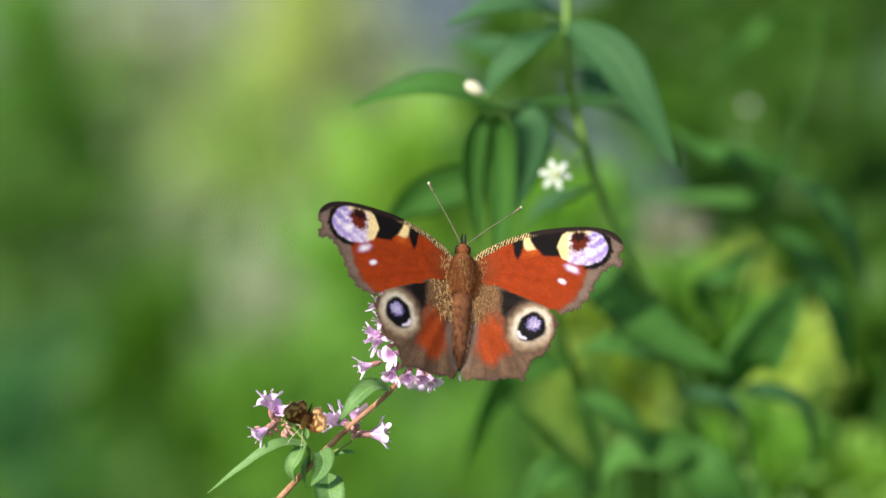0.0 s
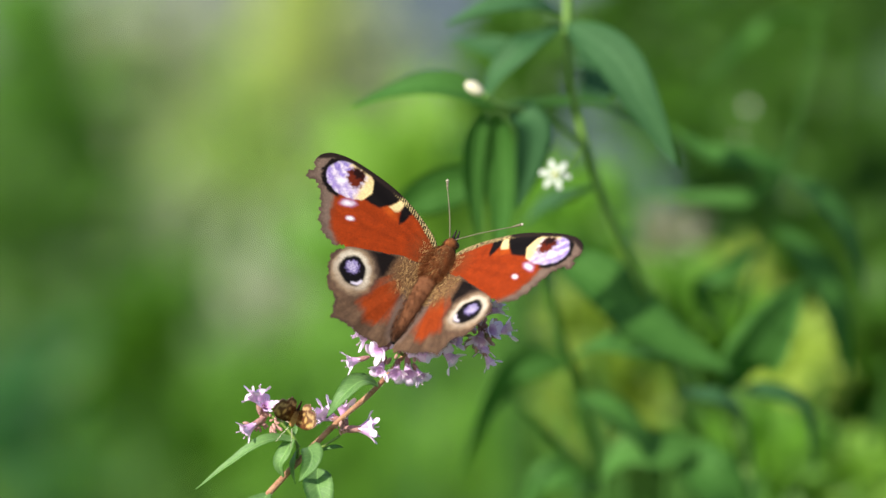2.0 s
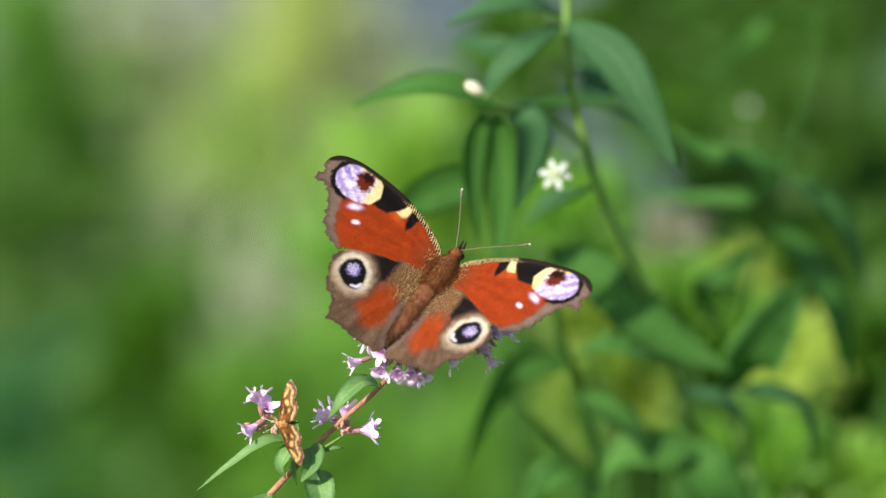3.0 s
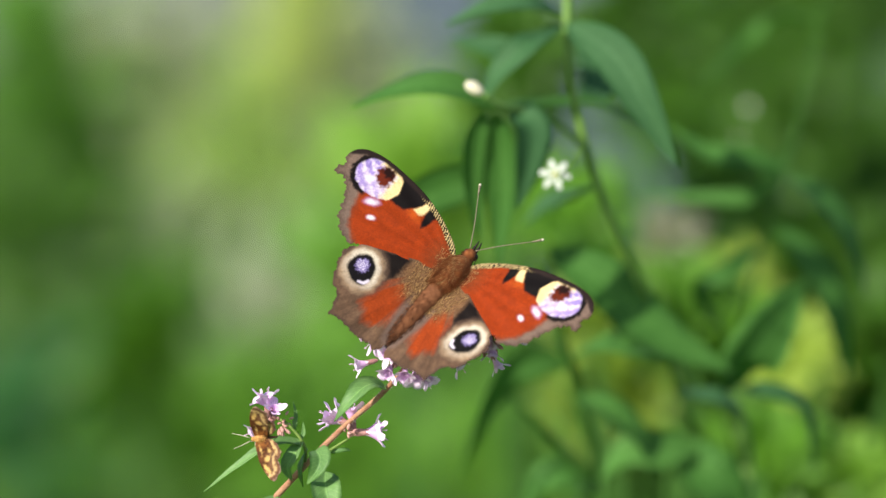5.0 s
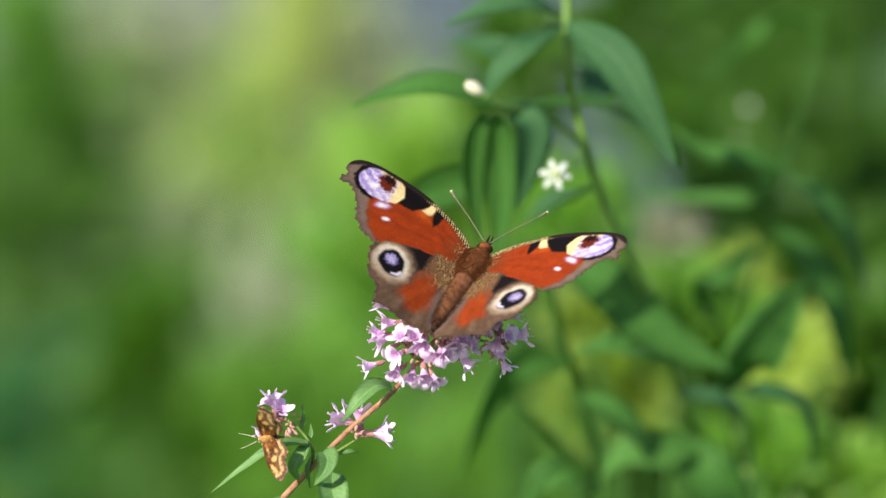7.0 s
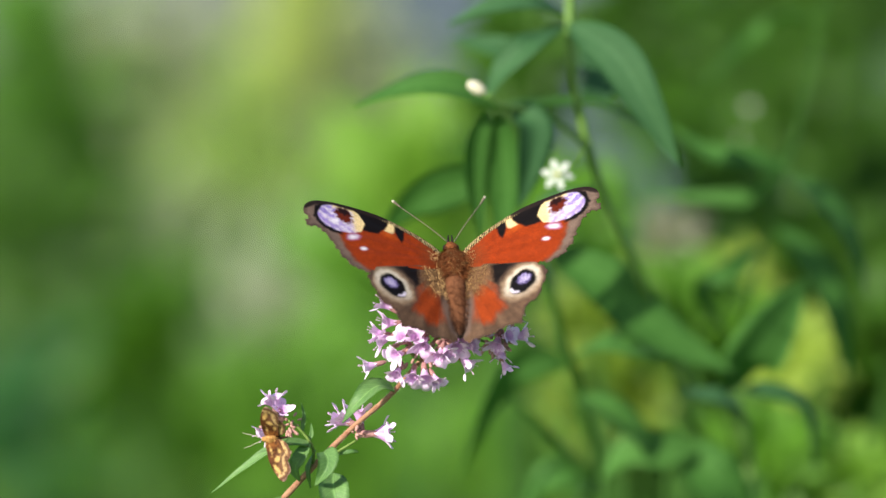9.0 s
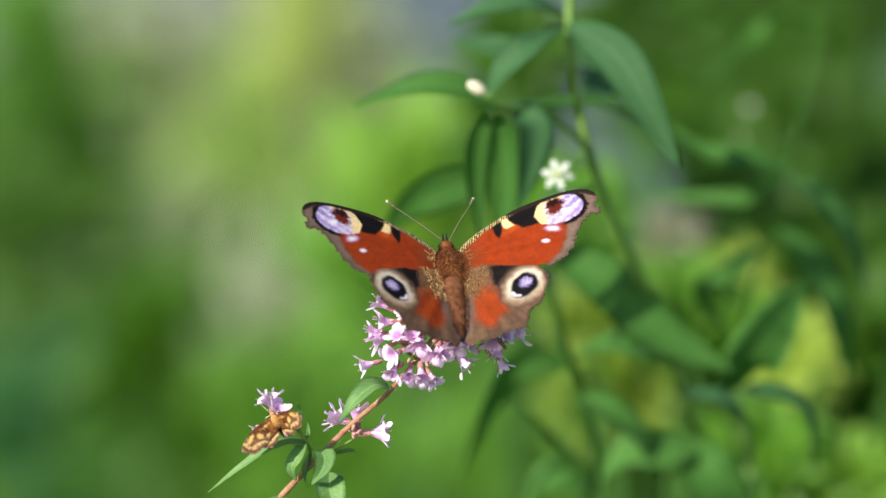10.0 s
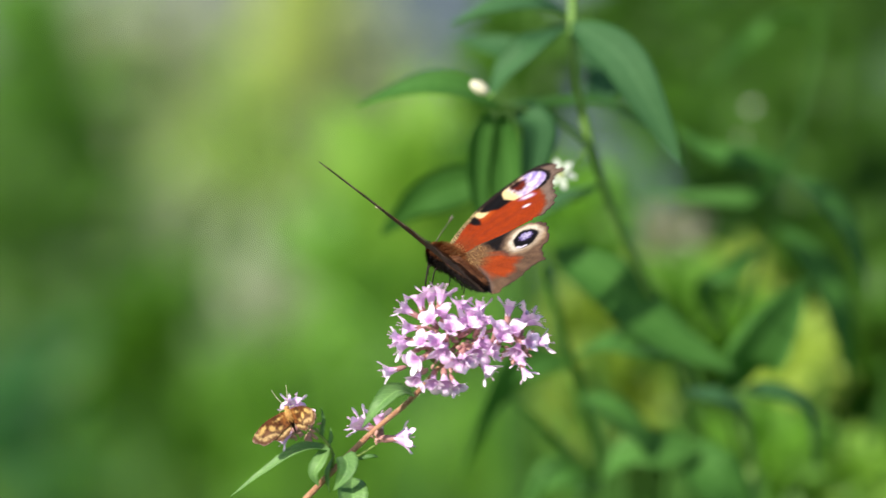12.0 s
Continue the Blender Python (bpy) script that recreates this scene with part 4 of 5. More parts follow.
def tall_herbs():
    base = ground_under(60, 150)
    stems = [([base, Vector((60, -260, -150)), (55.7, -46.8, 192), (44.0, -25.4, 172), (37.3, -9.1, 144), (30.7, 4.2, 118), (25.6, 19.5, 105), (22.8, 33.8, 99), (22.3, 51.1, 99)], 1.2),
             ([(26.1, 18.3, 106), (20.0, 23.1, 99), (14.9, 25.0, 96), (10.6, 25.8, 91), (7.5, 27.8, 87)], 0.7),
             ([(25.6, 19.5, 105), (24.1, 16.4, 96), (22.3, 14.4, 87), (21.0, 13.3, 69)], 0.4)]
    leaves = [([(22.2, 40.6, 96), (31.0, 34.8, 87), (36.4, 26.2, 84), (42.4, 14.6, 84)], 8.8, (-0.35, 0.3, 0.9), 0.22),
              ([(22.0, 41.9, 103), (15.4, 44.2, 96), (7.8, 43.3, 96), (0.4, 40.3, 99)], 6.4, (0, 0.8, 0.6), 0.3),
              ([(22.0, 40.4, 103), (13.9, 35.8, 115), (7.8, 36.6, 122), (1.2, 37.6, 126)], 6.0, (0, 0.5, 0.8), 0.3),
              ([(21.0, 39.7, 96), (15.4, 36.8, 87), (10.3, 32.2, 87), (7.3, 26.6, 91)], 6.6, (-0.5, 0.3, 0.8), 0.25),
              ([(9.8, 25.4, 91), (1.6, 28.9, 87), (-6.5, 28.9, 87), (-16.5, 25.6, 91)], 6.8, (0, 0.7, 0.7), 0.3),
              ([(10.3, 25.8, 93), (18.0, 26.0, 108), (28.2, 26.0, 116), (37.3, 21.0, 118)], 4.4, (0, 0.9, 0.5), 0.3),
              ([(7.8, 25.1, 93), (5.9, 19.5, 96), (5.5, 11.3, 100), (6.7, 1.1, 104)], 5.6, (0.3, 0.1, 0.95), 0.3),
              ([(9.8, 24.6, 93), (10.6, 17.4, 98), (10.8, 8.3, 102), (9.8, -3.0, 106)], 7.2, (-0.2, 0.1, 0.95), 0.3),
              ([(12.3, 25.1, 97), (16.1, 22.0, 92), (15.4, 15.4, 91), (13.4, 7.2, 92)], 7.6, (0.35, 0.1, 0.93), 0.3),
              ([(7.8, 13.4, 115), (1.6, 11.3, 115), (-5.5, 8.4, 115), (-12.0, 2.4, 118)], 9.0, (0.5, 0.0, 0.8), 0.2),
              ([(27.6, 11.3, 126), (23.1, 8.8, 138), (19.0, 8.3, 141), (14.4, 4.2, 145)], 6.0, (0.1, 0.7, 0.7), 0.3),
              ([(19.0, 0.1, 145), (29.2, -6.0, 141), (39.4, -15.2, 141), (52.8, -22.5, 145)], 11.5, (0.25, 0.25, 0.95), 0.1),
              ([(25.1, 26.6, 118), (28.2, 30.7, 126), (26.1, 35.8, 129), (24.1, 38.9, 129)], 8.6, (0.3, 0.2, 0.9), 0.2)]
    a = wort("tall_herb", "tall herb with long pointed leaves and white star flowers", base, stems, leaves, (0, 1, 2, 3, 8, 10, 12), near=0.78)
    rel = lambda q: at(q[0], q[1], q[2] * 0.85) - base
    star_flower(a, rel((20.3, 13.3, 68)), 3.1, (-0.15, 0.25, 0.95))
    bm = bmesh.new()
    ball(bm, rel((5.7, 29.0, 62)), (1.2, 2.1, 1.2), Matrix.Rotation(radians(60), 3, "Z"), 14, 0.1)
    part("flower_bud", bm, M_CREAM, a, "closed white flower bud")

    # the same kind, further back and more out of focus
    base2 = ground_under(75, 220)
    stems2 = [([base2, (58.8, -82.5, 235), (55.7, -46.8, 196), (51.1, -28.5, 175), (55.7, -6.0, 166), (61.8, 14.4, 186), (66.9, 34.8, 225), (70.0, 53.1, 255)], 0.45),
              ([(55.7, -46.8, 196), (46.5, -34.6, 175), (41.9, -24.4, 161), (37.3, -8.1, 147)], 0.8)]
    leaves2 = [([(51.1, -25.4, 156), (54.7, -20.3, 147), (59.8, -13.2, 147), (65.4, -5.5, 151)], 14.5, (0.6, 0.0, 0.8), 0.15),
               ([(47.5, -25.4, 156), (55.7, -25.4, 147), (64.9, -28.5, 147), (67.1, -40.7, 151)], 5.0, (0.7, 0.4, 0.5), 0.25),
               ([(42.9, -25.4, 147), (47.5, -26.4, 136), (52.6, -28.5, 136), (55.7, -32.5, 141)], 5.5, (0, 0.8, 0.5), 0.2),
               ([(41.4, -20.3, 147), (35.3, -18.3, 136), (29.2, -17.2, 136), (22.0, -20.3, 147)], 8.5, (0, 0.8, 0.6), 0.25),
               ([(56.7, 0.1, 186), (51.6, -4.0, 175), (46.5, -8.1, 175), (51.6, -16.2, 186)], 4.5, (0.2, 0.4, 0.9), 0.2),
               ([(61.8, 14.4, 175), (54.7, 16.4, 171), (47.5, 17.4, 171), (40.4, 22.5, 175)], 6, (0.6, 0.4, 0.6), 0.25),
               ([(61.8, 13.4, 175), (67.9, 9.3, 171), (73.0, 2.1, 171), (76.1, -8.1, 175)], 9, (0.8, 0.2, 0.55), 0.2),
               ([(45.5, -34.6, 166), (47.5, -39.7, 161), (51.6, -43.8, 161), (55.7, -49.9, 166)], 12, (0, 0.4, 0.9), 0.2),
               ([(46.0, -35.6, 166), (39.4, -36.6, 161), (33.3, -36.6, 161), (28.2, -41.7, 166)], 11, (0, 0.7, 0.7), 0.2),
               ([(68.4, 40.9, 236), (62.8, 41.9, 250), (54.7, 37.8, 260), (46.0, 28.7, 260)], 4.5, (0.6, 0.4, 0.6), 0.2),
               ([(63.9, 20.5, 196), (56.7, 10.3, 190), (48.6, 9.3, 190), (35.3, 9.8, 196)], 4.0, (0.7, 0.2, 0.6), 0.2),
               ([(59.8, 4.2, 196), (66.9, -3.0, 196), (71.0, -12.1, 196), (73.0, -24.4, 201)], 8.5, (0.4, 0.4, 0.8), 0.2)]
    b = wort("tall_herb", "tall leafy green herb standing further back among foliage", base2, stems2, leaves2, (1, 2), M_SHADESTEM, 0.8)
    rel2 = lambda q: at(*q) - base2
    for q, s in (((55.2, 25.6, 260), 1.15), ((53.4, 19.9, 260), 0.7), ((72.0, -8.6, 280), 0.9)):
        star_flower(b, rel2(q), s, (-0.1, 0.3, 0.95))

    base3 = ground_under(25, 240)
    stems3 = [([base3, (23.1, -77.4, 237), (27.1, -41.7, 183), (24.1, -25.4, 162), (21.0, -15.2, 150), (18.5, -3.0, 139)], 1.4),
              ([(27.1, -41.7, 183), (18.0, -32.5, 172), (11.8, -26.4, 166), (8.8, -25.4, 162)], 1.0)]
    leaves3 = [([(23.1, -20.3, 162), (13.9, -21.3, 156), (7.8, -28.5, 156), (2.7, -41.7, 162)], 7.5, (0.75, 0.1, 0.55), 0.2),
               ([(28.2, -42.7, 183), (23.1, -40.7, 177), (18.0, -41.7, 177), (13.9, -48.9, 183)], 9.5, (0, 0.7, 0.7), 0.2),
               ([(24.1, -26.4, 162), (29.2, -28.5, 156), (35.3, -33.6, 156), (39.4, -41.7, 162)], 7.5, (0.2, 0.7, 0.7), 0.2)]
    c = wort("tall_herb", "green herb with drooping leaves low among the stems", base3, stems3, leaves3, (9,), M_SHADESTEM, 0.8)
    return [(a, base), (b, base2), (c, base3)]


# ---------------------------------------------------------------- meadow behind
def tuft(name, label, material, u, v, back, ru, rv, count, length, seed, upright=0.5, wide=0.22):
    """A leafy clump on stalks from the ground, its foliage centred on (u, v) at that depth; radii in mm of the subject plane."""
    rng = random.Random(seed)
    s = 1 + back / 914
    c = at(u, v, back)
    base = ground_under(u, back)
    e = thing(name, label, "plant", SUBJECT @ Matrix.Translation(base * 0.001), "meadow plants")
    bm = bmesh.new()
    for k in range(3):
        off = Vector((rng.uniform(-0.5, 0.5) * ru * s, rng.uniform(-0.4, 0.5) * rv * s, rng.uniform(-20, 20)))
        tube(bm, [Vector((rng.uniform(-8, 8), 0, rng.uniform(-8, 8))), (c - base) * 0.55 + off * 0.4, c - base + off], 1.6, 0.8, 8, 6)
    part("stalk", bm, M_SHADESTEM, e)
    vs, fs = [], []
    for _ in range(count):
        d = Vector((rng.gauss(0, 0.5), rng.gauss(0, 0.5), rng.gauss(0, 0.4)))
        p = c - base + Vector((d.x * ru * s, d.y * rv * s, d.z * min(ru, rv) * s * 0.7))
        way = Vector((rng.gauss(0, 1), rng.gauss(0, 1) + upright * 2, rng.gauss(0, 0.7))).normalized()
        side = way.cross(Vector((rng.gauss(0, 0.5), rng.gauss(0.5, 0.5), 1))).normalized()
        nor = side.cross(way)
        l = length * rng.uniform(0.6, 1.3)
        w = l * wide
        i = len(vs)
        vs += [p, p + way * l * 0.35 + side * w + nor * w * 0.2, p + way * l * 0.4, p + way * l * 0.35 - side * w + nor * w * 0.2,
               p + way * l * 0.75 + side * w * 0.7 - nor * w * 0.3, p + way * l * 0.75 - side * w * 0.7 - nor * w * 0.3, p + way * l - nor * w * 0.9]
        fs += [(i, i + 2, i + 1), (i, i + 3, i + 2), (i + 1, i + 2, i + 4), (i + 2, i + 3, i + 5), (i + 2, i + 5, i + 6), (i + 2, i + 6, i + 4)]
    me = bpy.data.meshes.new("foliage")
    me.from_pydata([tuple(q * 0.001) for q in vs], [], fs)
    me.materials.append(material)
    o = new("foliage", me)
    o.parent = e
    tagged(o, kind="stuff")
    return e


def meadow():
    me = bpy.data.meshes.new("ground")
    bm = bmesh.new()
    xs = [(-1 if k < 0 else 1) * (abs(k) / 30) ** 3 * 300 for k in range(-30, 31)]
    grid = [[bm.verts.new((x, y, 0.0)) for x in xs] for y in xs]
    for j in range(60):
        for i in range(60):
            bm.faces.new((grid[j][i], grid[j][i + 1], grid[j + 1][i + 1], grid[j + 1][i]))
    bm.to_mesh(me)
    bm.free()
    me.materials.append(M_SOIL)
    tagged(new("ground", me), "green meadow ground with short grass", "ground", kind="structure")
    rng = random.Random(11)
    vs, fs = [], []
    for _ in range(42000):
        d, w0 = 2.5 * math.sqrt(-2 * math.log(1 - rng.random())), rng.uniform(0, math.tau)
        x, y = d * math.cos(w0), 1.0 + d * math.sin(w0)
        if y > 2.4 or math.hypot(x, y + 0.9) < 0.12 or (abs(x - 0.13) < 0.06 and 1.5 < y < 2.6):
            continue
        h, a = rng.uniform(0.05, 0.16), rng.uniform(0, math.tau)
        w = rng.uniform(0.002, 0.004)
        lean = Vector((rng.gauss(0, 0.35), rng.gauss(0, 0.35), 1)) * h
        sd = Vector((math.cos(a), math.sin(a), 0)) * w
        p = Vector((x, y, 0))
        i = len(vs)
        vs += [p + sd, p - sd, p + lean * 0.6 + sd * 0.7, p + lean * 0.6 - sd * 0.7, p + Vector((lean.x * 1.7, lean.y * 1.7, lean.z * 0.95))]
        fs += [(i, i + 1, i + 3, i + 2), (i + 2, i + 3, i + 4)]
    g = bpy.data.meshes.new("grass")
    g.from_pydata([tuple(v) for v in vs], [], fs)
    g.materials.append(M_GRASS)
    tagged(new("grass", g), "short green meadow grass", "grass", kind="stuff")


def background():
    lime = "plant with sunlight put into its pale yellow-green leaf colour"
    deep = "dark green leafy plant in the meadow"
    mid = "green leafy meadow plant"
    pale = "pale green meadow plant in the sun"
    for k, (m, lb, u, v, back, ru, rv, count) in enumerate((
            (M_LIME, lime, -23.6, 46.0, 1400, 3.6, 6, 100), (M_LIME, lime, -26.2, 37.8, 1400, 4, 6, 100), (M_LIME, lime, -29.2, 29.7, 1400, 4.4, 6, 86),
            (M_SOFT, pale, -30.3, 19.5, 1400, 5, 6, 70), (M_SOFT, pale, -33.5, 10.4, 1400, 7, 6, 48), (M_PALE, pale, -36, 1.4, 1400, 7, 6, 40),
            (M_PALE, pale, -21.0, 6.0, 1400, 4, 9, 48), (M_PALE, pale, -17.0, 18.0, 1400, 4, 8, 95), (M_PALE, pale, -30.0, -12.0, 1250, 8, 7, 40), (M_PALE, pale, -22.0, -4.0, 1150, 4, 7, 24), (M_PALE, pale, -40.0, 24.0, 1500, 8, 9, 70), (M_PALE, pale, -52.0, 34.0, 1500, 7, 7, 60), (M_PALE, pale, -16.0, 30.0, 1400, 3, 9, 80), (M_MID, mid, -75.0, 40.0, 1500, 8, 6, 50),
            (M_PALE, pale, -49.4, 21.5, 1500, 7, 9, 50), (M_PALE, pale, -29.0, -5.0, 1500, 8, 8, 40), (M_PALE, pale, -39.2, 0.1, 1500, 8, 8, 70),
            (M_FRESH, mid, -48.3, -14.1, 1300, 8, 6, 40), (M_FRESH, mid, -39.2, -34.6, 1200, 12, 8, 150),
            (M_DEEP, deep, -72.9, 2.1, 1300, 12, 17, 58), (M_DEEP, deep, -52.9, -21.8, 900, 4, 5, 64), (M_TEAL, deep, -67.7, -33.6, 1200, 11, 9, 130),
            (M_MID, mid, -71.8, 27.6, 1500, 9, 9, 50), (M_DEEP, deep, -62.6, 15.4, 1300, 3, 9, 14), (M_FRESH, mid, -14.7, -38.7, 1200, 13, 8, 130),
            (M_BRIGHT, mid, -3.5, 6.0, 620, 6, 5, 66), (M_FRESH, mid, -8.6, -4.2, 760, 6, 5, 48), (M_FRESH, mid, -9.6, -12.1, 1000, 7, 7, 60), (M_FRESH, mid, -14.7, -6.0, 1300, 7, 6, 40))):
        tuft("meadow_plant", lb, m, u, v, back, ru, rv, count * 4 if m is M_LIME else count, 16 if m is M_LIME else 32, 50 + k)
    for k, (m, lb, u, v, back, ru, rv, count) in enumerate((
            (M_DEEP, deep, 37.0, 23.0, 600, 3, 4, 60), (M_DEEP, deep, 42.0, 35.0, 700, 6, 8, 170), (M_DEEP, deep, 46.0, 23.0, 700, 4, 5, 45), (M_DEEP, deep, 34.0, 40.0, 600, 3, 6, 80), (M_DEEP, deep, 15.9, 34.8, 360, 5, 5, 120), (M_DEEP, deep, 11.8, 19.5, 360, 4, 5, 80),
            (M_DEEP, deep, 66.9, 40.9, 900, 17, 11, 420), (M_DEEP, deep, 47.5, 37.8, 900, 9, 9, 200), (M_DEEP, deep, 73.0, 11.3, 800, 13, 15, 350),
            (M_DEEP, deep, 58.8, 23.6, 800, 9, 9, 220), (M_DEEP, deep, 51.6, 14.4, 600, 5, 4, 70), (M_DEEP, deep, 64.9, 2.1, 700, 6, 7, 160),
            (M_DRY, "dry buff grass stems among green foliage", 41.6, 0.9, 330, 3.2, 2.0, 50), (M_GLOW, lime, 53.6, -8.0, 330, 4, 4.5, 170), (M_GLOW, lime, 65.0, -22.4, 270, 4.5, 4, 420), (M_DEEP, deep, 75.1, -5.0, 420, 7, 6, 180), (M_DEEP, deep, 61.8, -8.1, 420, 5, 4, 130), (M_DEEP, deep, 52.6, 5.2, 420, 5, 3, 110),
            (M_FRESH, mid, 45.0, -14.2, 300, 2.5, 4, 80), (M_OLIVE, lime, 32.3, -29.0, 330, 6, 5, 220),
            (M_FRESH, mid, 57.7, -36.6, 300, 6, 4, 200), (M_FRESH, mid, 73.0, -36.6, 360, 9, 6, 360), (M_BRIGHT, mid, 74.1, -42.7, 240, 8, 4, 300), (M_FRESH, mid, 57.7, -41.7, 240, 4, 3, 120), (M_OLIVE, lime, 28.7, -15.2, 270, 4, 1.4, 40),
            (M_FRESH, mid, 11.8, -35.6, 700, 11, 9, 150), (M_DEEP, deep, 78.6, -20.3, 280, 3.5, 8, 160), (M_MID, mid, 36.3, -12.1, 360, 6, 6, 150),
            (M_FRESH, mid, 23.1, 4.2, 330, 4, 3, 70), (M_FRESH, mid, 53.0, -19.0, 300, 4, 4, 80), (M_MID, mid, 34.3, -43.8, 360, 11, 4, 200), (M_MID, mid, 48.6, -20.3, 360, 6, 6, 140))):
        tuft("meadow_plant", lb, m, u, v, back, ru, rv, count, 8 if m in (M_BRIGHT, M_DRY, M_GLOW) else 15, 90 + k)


def path():
    """A pale gravel path that crosses the meadow behind the plants, with loose stones on it."""
    bm = bmesh.new()
    left, right = [], []
    for k in range(41):
        x = -8 + 0.4 * k
        y = 3.0 - 0.15 * math.tanh(x * 2.2) + 0.06 * noise.noise(Vector((x * 2, 0, 0)))
        left.append(bm.verts.new((x * 1000, (y - 0.45 + 0.05 * noise.noise(Vector((x * 4, 5, 0)))) * 1000, 6)))
        right.append(bm.verts.new((x * 1000, (y + 0.7) * 1000, 6)))
    for k in range(40):
        bm.faces.new((left[k], left[k + 1], right[k + 1], right[k]))
    tagged(part("path", bm, M_STONE), "pale grey gravel path through the meadow", "path", kind="structure")
    for x, y, rx, ry, m, label in ((-0.13, 1.95, 0.13, 0.32, M_SAND, "bare patch of pale dry soil"), (0.13, 2.2, 0.07, 0.36, M_STONE, "bare patch of grey stony soil")):
        bm = bmesh.new()
        rim = [bm.verts.new(((x + rx * math.cos(a) * (1 + 0.3 * noise.noise(Vector((math.cos(a), math.sin(a), 3))))) * 1000, (y + ry * math.sin(a)) * 1000, 5)) for a in (math.tau * k / 40 for k in range(40))]
        bm.faces.new(rim)
        tagged(part("bare_soil", bm, m), label, "soil", kind="structure")
    rng = random.Random(5)
    bm = bmesh.new()
    for _ in range(700):
        x = rng.uniform(-0.9, -0.15)
        y = 3.0 - 0.15 * math.tanh(x * 2.2) + rng.uniform(-0.4, 0.65)
        m = bmesh.ops.create_icosphere(bm, subdivisions=1, radius=rng.uniform(6, 18))
        for v in m["verts"]:
            v.co = Vector((v.co.x * 1.2, v.co.y, v.co.z * 0.6)) + Vector((x * 1000, y * 1000, 8))
    tagged(part("gravel", bm, M_SAND), "loose pale stones on the path", "gravel", kind="stuff")


meadow()
path()
herb_plant = herb()
tall = tall_herbs()
fly, fly_wings, fly_feelers = butterfly()
moth_thing, moth_wings = moth()
background()


# ---------------------------------------------------------------- what moves
def perch(pitch, yaw, roll, u, v, w=0.0):
    """A pose in subject space: the head points up at yaw 0 and away at pitch 0; u, v in mm."""
    return SUBJECT @ pose(u * 0.001, v * 0.001, w * 0.001, 0, 0, yaw) @ pose(0, 0, 0, pitch - 90) @ pose(0, 0, 0, 0, roll)


def flap(hinge, side, lift, sweep=0.0):
    """A wing lifted about its hinge and swept forwards in its own plane."""
    return pose(side * hinge * 0.001, 0, 0, 0, -side * lift) @ pose(0, 0.0055, 0, 0, 0, side * sweep) @ pose(0, -0.0055, 0)


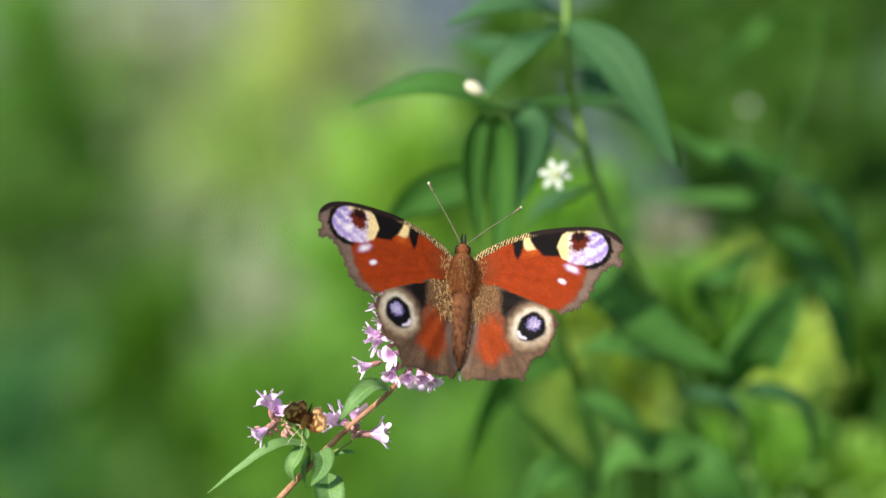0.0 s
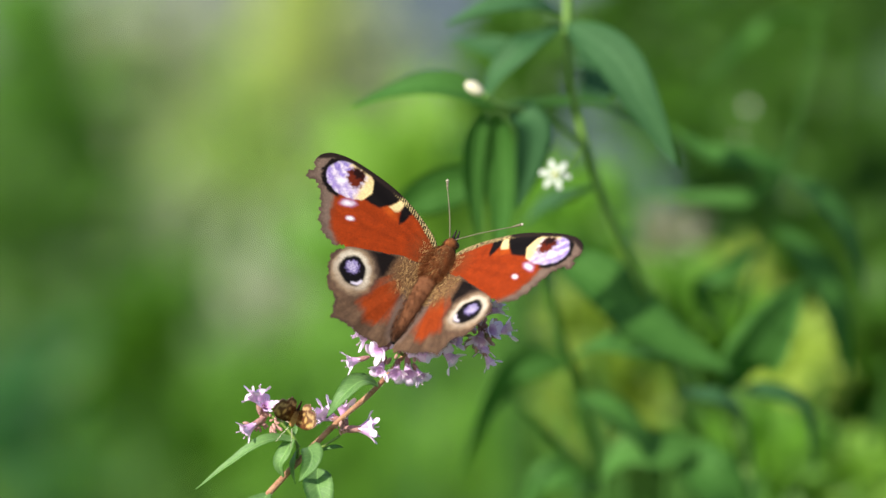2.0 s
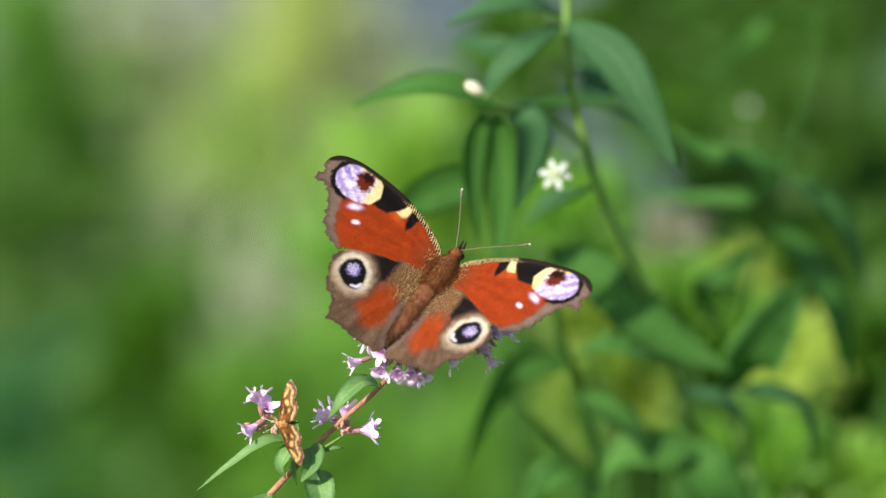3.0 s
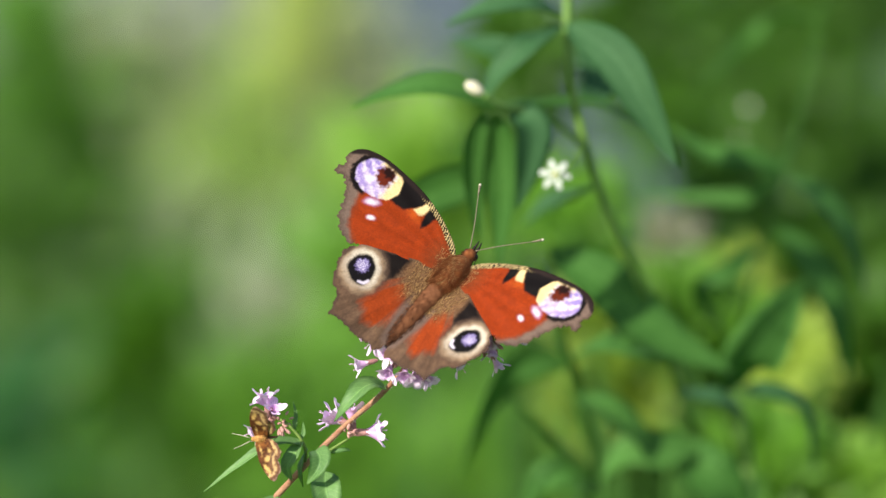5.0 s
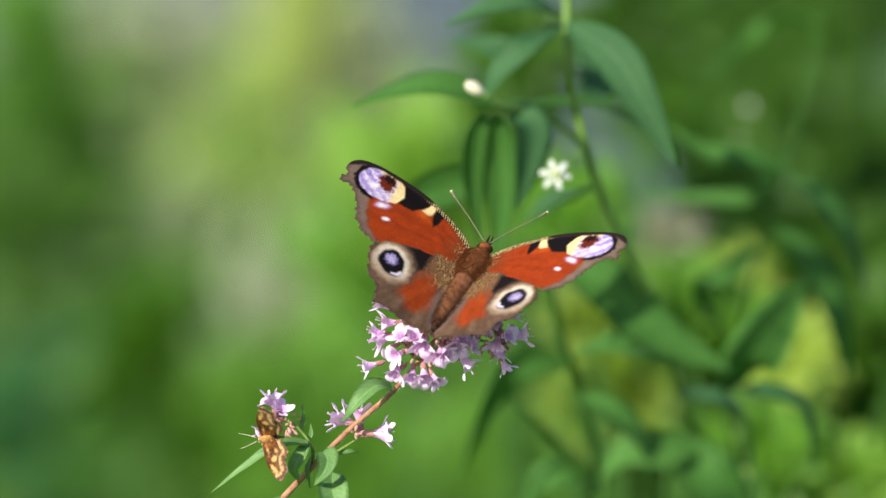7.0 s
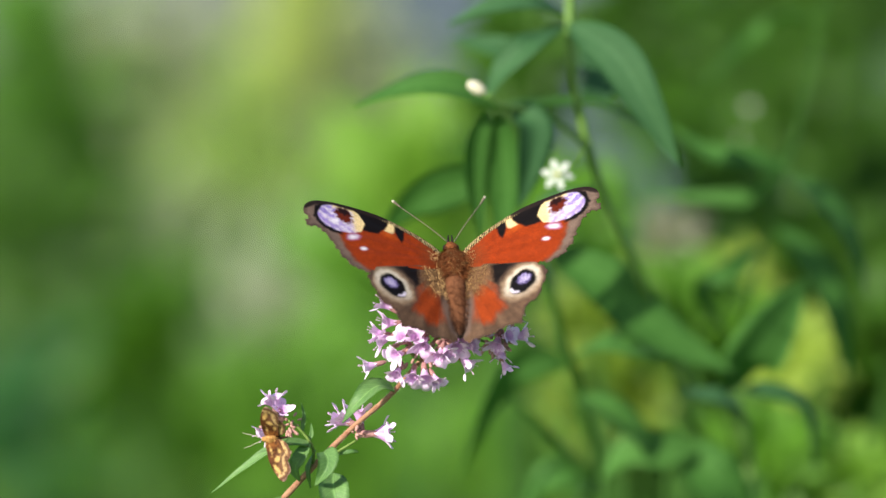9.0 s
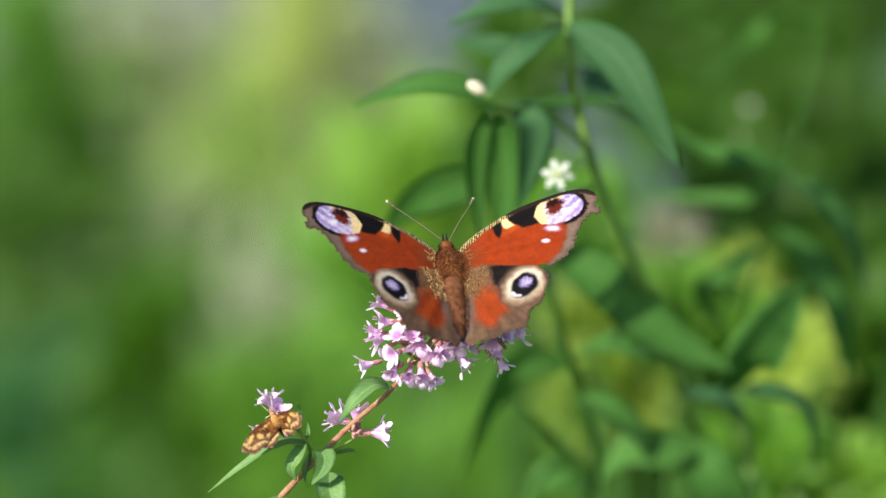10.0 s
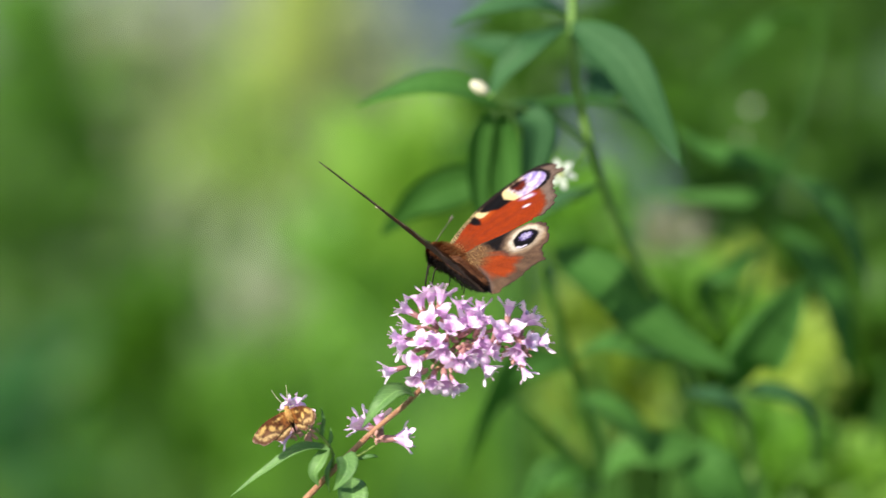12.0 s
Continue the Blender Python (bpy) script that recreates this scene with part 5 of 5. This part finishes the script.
def motions():
    sway = lambda d, v: SUBJECT @ Matrix.Translation((HERB_BASE + Vector((0, v, 0))) * 0.001) @ Matrix.Rotation(-d / 432.0, 4, "Z")
    walk(herb_plant, [(t, sway(d, v)) for t, d, v in (
        (0, 0, 0), (0.5, -0.94, 0.24), (1, -1.45, 0.46), (1.5, -0.15, 0.06), (2, -2.13, 0.74), (2.5, -0.4, 0.2), (3, -1.85, 0.58), (5, -0.68, 0.27), (5.5, -1.4, 0.4),
        (6, -0.68, 0.3), (6.5, -1.52, 0.65), (7, 0.7, 0.15), (9, 0.8, 0.12), (9.5, 1.27, -0.03), (10, 0.18, 0.24), (10.5, 1.43, -0.12), (11, 0.9, 0.15), (11.3, 1.2, 0.1),
        (11.4, 2.0, 0), (11.5, 3.75, -0.35), (11.6, 4.7, -0.4), (11.7, 6, -0.45), (11.8, 6, -0.45), (11.9, 5.8, -0.45), (12, 4.35, -0.45))])
    for (ob, base), k in zip(tall, (1.0, 0.6, 0.5)):
        walk(ob, [(t, SUBJECT @ Matrix.Translation(base * 0.001) @ Matrix.Rotation(-k * d / 480.0, 4, "Z"))
                  for t, d in ((0, 0), (7, 0), (8, 0.2), (9, 0.45), (10, 0.45), (11, 0.52), (11.5, 0.6), (12, 1.05))])
    flight = [
        (0, 65.24, -1.65, 11.14, 3.45, -8.43, 15.5, 15.43, -0.77, 0.5),
        (0.5, 74.29, -7.42, 17.97, 3.46, -9.44, 15.94, 15.74, -0.75, 1.22),
        (1, 58.73, -12.21, 4.59, 0.24, -6.62, 15.33, 14.94, -0.21, 0.54),
        (1.5, 54.92, -22.4, -13.67, -0.45, -6.8, 16.6, 16.37, 0.12, -0.63),
        (2, 59.33, -31.46, -21.86, -2.77, -5.77, 22.67, 24.04, 0.38, 0.52),
        (2.25, 59.33, -31.46, -21.86, -2.27, -6.07, 22.67, 24.04, 0.38, 0.52),
        (2.5, 63.41, -38.19, -19.38, -1.07, -7.56, 14.65, 15.79, -0.45, 1.08),
        (3, 62.35, -37.59, -19.58, -2.64, -7.28, 15.56, 17.4, -0.63, 1.41),
        (3.2, 63.5, -37.8, -20, -2.05, -7.4, 15.4, 17.1, -0.63, 1.4),
        (5, 70.42, -43, -23.53, -1.16, -7.3, 13.83, 14.15, -0.7, 1.06),
        (5.5, 71.18, -44.82, -23.27, -1.65, -6.78, 20.77, 21.86, -1.52, 0.67),
        (6, 65.12, -44.21, -23.88, 0.13, -6.21, 16.92, 18.44, -1.19, 0.69),
        (6.5, 48.76, -38.6, -31.93, -0.07, -3.59, 22.74, 23.5, -1.04, -0.13),
        (7, 46.43, -33.26, -22.54, 3.87, -5.17, 21.51, 22.64, -1.98, -0.11),
        (7.2, 48.84, -25.45, -15.92, 3.69, -5.57, 24.03, 25.12, -2.45, 1.84),
        (9, 41.26, 6.26, 7.07, 2.13, -5.61, 22.61, 25.15, -3.36, 0.7),
        (9.5, 44.18, 7.37, 10.12, 3.1, -6.17, 20.68, 22.49, -2.82, 1.78),
        (10, 44.1, 10.6, 13.41, 1.81, -5.67, 21.26, 22.8, -3.08, 1.68),
        (10.5, 45.99, 13.97, 16.73, 3.14, -6.23, 19.1, 20.8, -2.75, 1.95),
        (11, 41.26, 19.7, 21.18, 2.31, -5.39, 16.73, 19.67, -2.64, 1.84),
        (11.3, 40.5, 20.2, 21.1, 2.9, -5.35, 18, 20.5, -2.6, 1.8),
        (11.4, 36.42, 21.89, 20.64, 3.94, -5.27, 26.53, 26.97, -2.16, 1.52),
        (11.5, -13, -4, 0, 6.5, -5.2, 62, 60, 0, 0),
        (11.6, 9, -2.81, 4.9, 6.63, -5.31, 42.16, 60.25, 0, 0),
        (11.7, 41.2, 20.1, 30.5, 9.9, -5.87, 55, 17.6, 0.3, 1),
        (11.8, 34.7, 49.3, 63.5, 5.96, -3.08, 46.3, 65.9, 0, 1),
        (11.9, 33.2, 76.3, 53.5, 4.02, -5.16, 47, 41.7, 0, 0.7),
        (11.96, 29.9, 54, 61.4, 2.15, -2.2, 31, 38.8, 2.6, 5.1),
        (12, 29.9, 54, 61.4, 2.15, -2.2, 31, 38.8, 2.6, 5.1)]
    walk(fly, [(r[0], perch(*r[1:6], 6.0 if r[0] < 11.35 else 1.0)) for r in flight])
    for (key, side), ob in fly_wings.items():
        lift, reach = (6, 8) if side < 0 else (7, 9)
        walk(ob, [(r[0], flap(HINGE, side, r[lift] + 1.9) if key == "hindwing" else flap(HINGE, side, r[lift], r[reach])) for r in flight])
    feel = {-1: ((0, -0.55, 0.79, 0.26), (3, -0.46, 0.89, 0.04), (6, -0.61, 0.76, 0.21), (7, -0.78, 0.59, 0.22), (9, -0.79, 0.45, 0.42), (11, -0.81, 0.5, 0.3), (12, -0.6, 0.75, 0.3)),
            1: ((0, 0.77, 0.63, 0.13), (3, 0.8, 0.6, 0.05), (6, 0.62, 0.78, 0.12), (7, 0.57, 0.8, 0.18), (9, 0.51, 0.85, 0.12), (11, 0.45, 0.89, -0.05), (12, 0.57, 0.77, 0.2))}
    for side, ob in fly_feelers.items():
        root, rest = Vector((side * 0.0006, 0.0102, 0.0003)), Vector((side * 0.57, 0.77, 0.29))
        walk(ob, [(t, Matrix.Translation(root) @ rest.rotation_difference(Vector(d)).to_matrix().to_4x4() @ Matrix.Translation(-root)) for t, *d in feel[side]])
    crawl = [
        (0, 75, 157, 0, -24.58, -30.3, 60, 60),
        (0.5, 75, 157, 0, -25.4, -30.1, 60, 60),
        (1, 75, 157, 0, -25.81, -30.0, 60, 60),
        (1.5, 75, 157, 0, -24.38, -30.3, 60, 60),
        (2, 75, 157, 0, -26.42, -29.8, 60, 60),
        (2.3, 75, 130, 0, -25.91, -30.91, 45, 45),
        (2.5, 44, 96, 0, -26.9, -31.3, -9, -8),
        (3, 44, 96, 0, -28.3, -31.3, -9, -8),
        (3.2, 44, 96, 0, -28.5, -31.4, -9, -8),
        (4.8, 64, 96, 0, -32.13, -33.97, 4, 42),
        (5.5, 64, 96, 0, -32.54, -33.76, 4, 42),
        (6, 64, 96, 0, -32.13, -33.86, 4, 42),
        (6.5, 64, 96, 0, -32.74, -33.76, 4, 42),
        (7.2, 64, 96, 0, -30.7, -33.97, 4, 42),
        (9, 64, 95, 0, -30.5, -33.97, 4, 42),
        (9.3, 66, 90, 0, -29.9, -33.4, 5, 42),
        (9.5, 74, 56, 0, -29.4, -32.1, 12, 42),
        (10, 80, 27, 0, -29.75, -31.30, 10, 54),
        (10.5, 80, 21, 0, -29.83, -31.29, 10, 54),
        (11, 80, 21, 0, -30.44, -30.67, 10, 54),
        (11.5, 80, 21, 0, -28.00, -30.41, 10, 54),
        (12, 80, 21, 0, -27.38, -30.26, 10, 54)]
    walk(moth_thing, [(r[0], perch(*r[1:6], 6.5)) for r in crawl])
    for (key, side), ob in moth_wings.items():
        walk(ob, [(r[0], flap(0.6, side, r[6] if side < 0 else r[7])) for r in crawl])


motions()
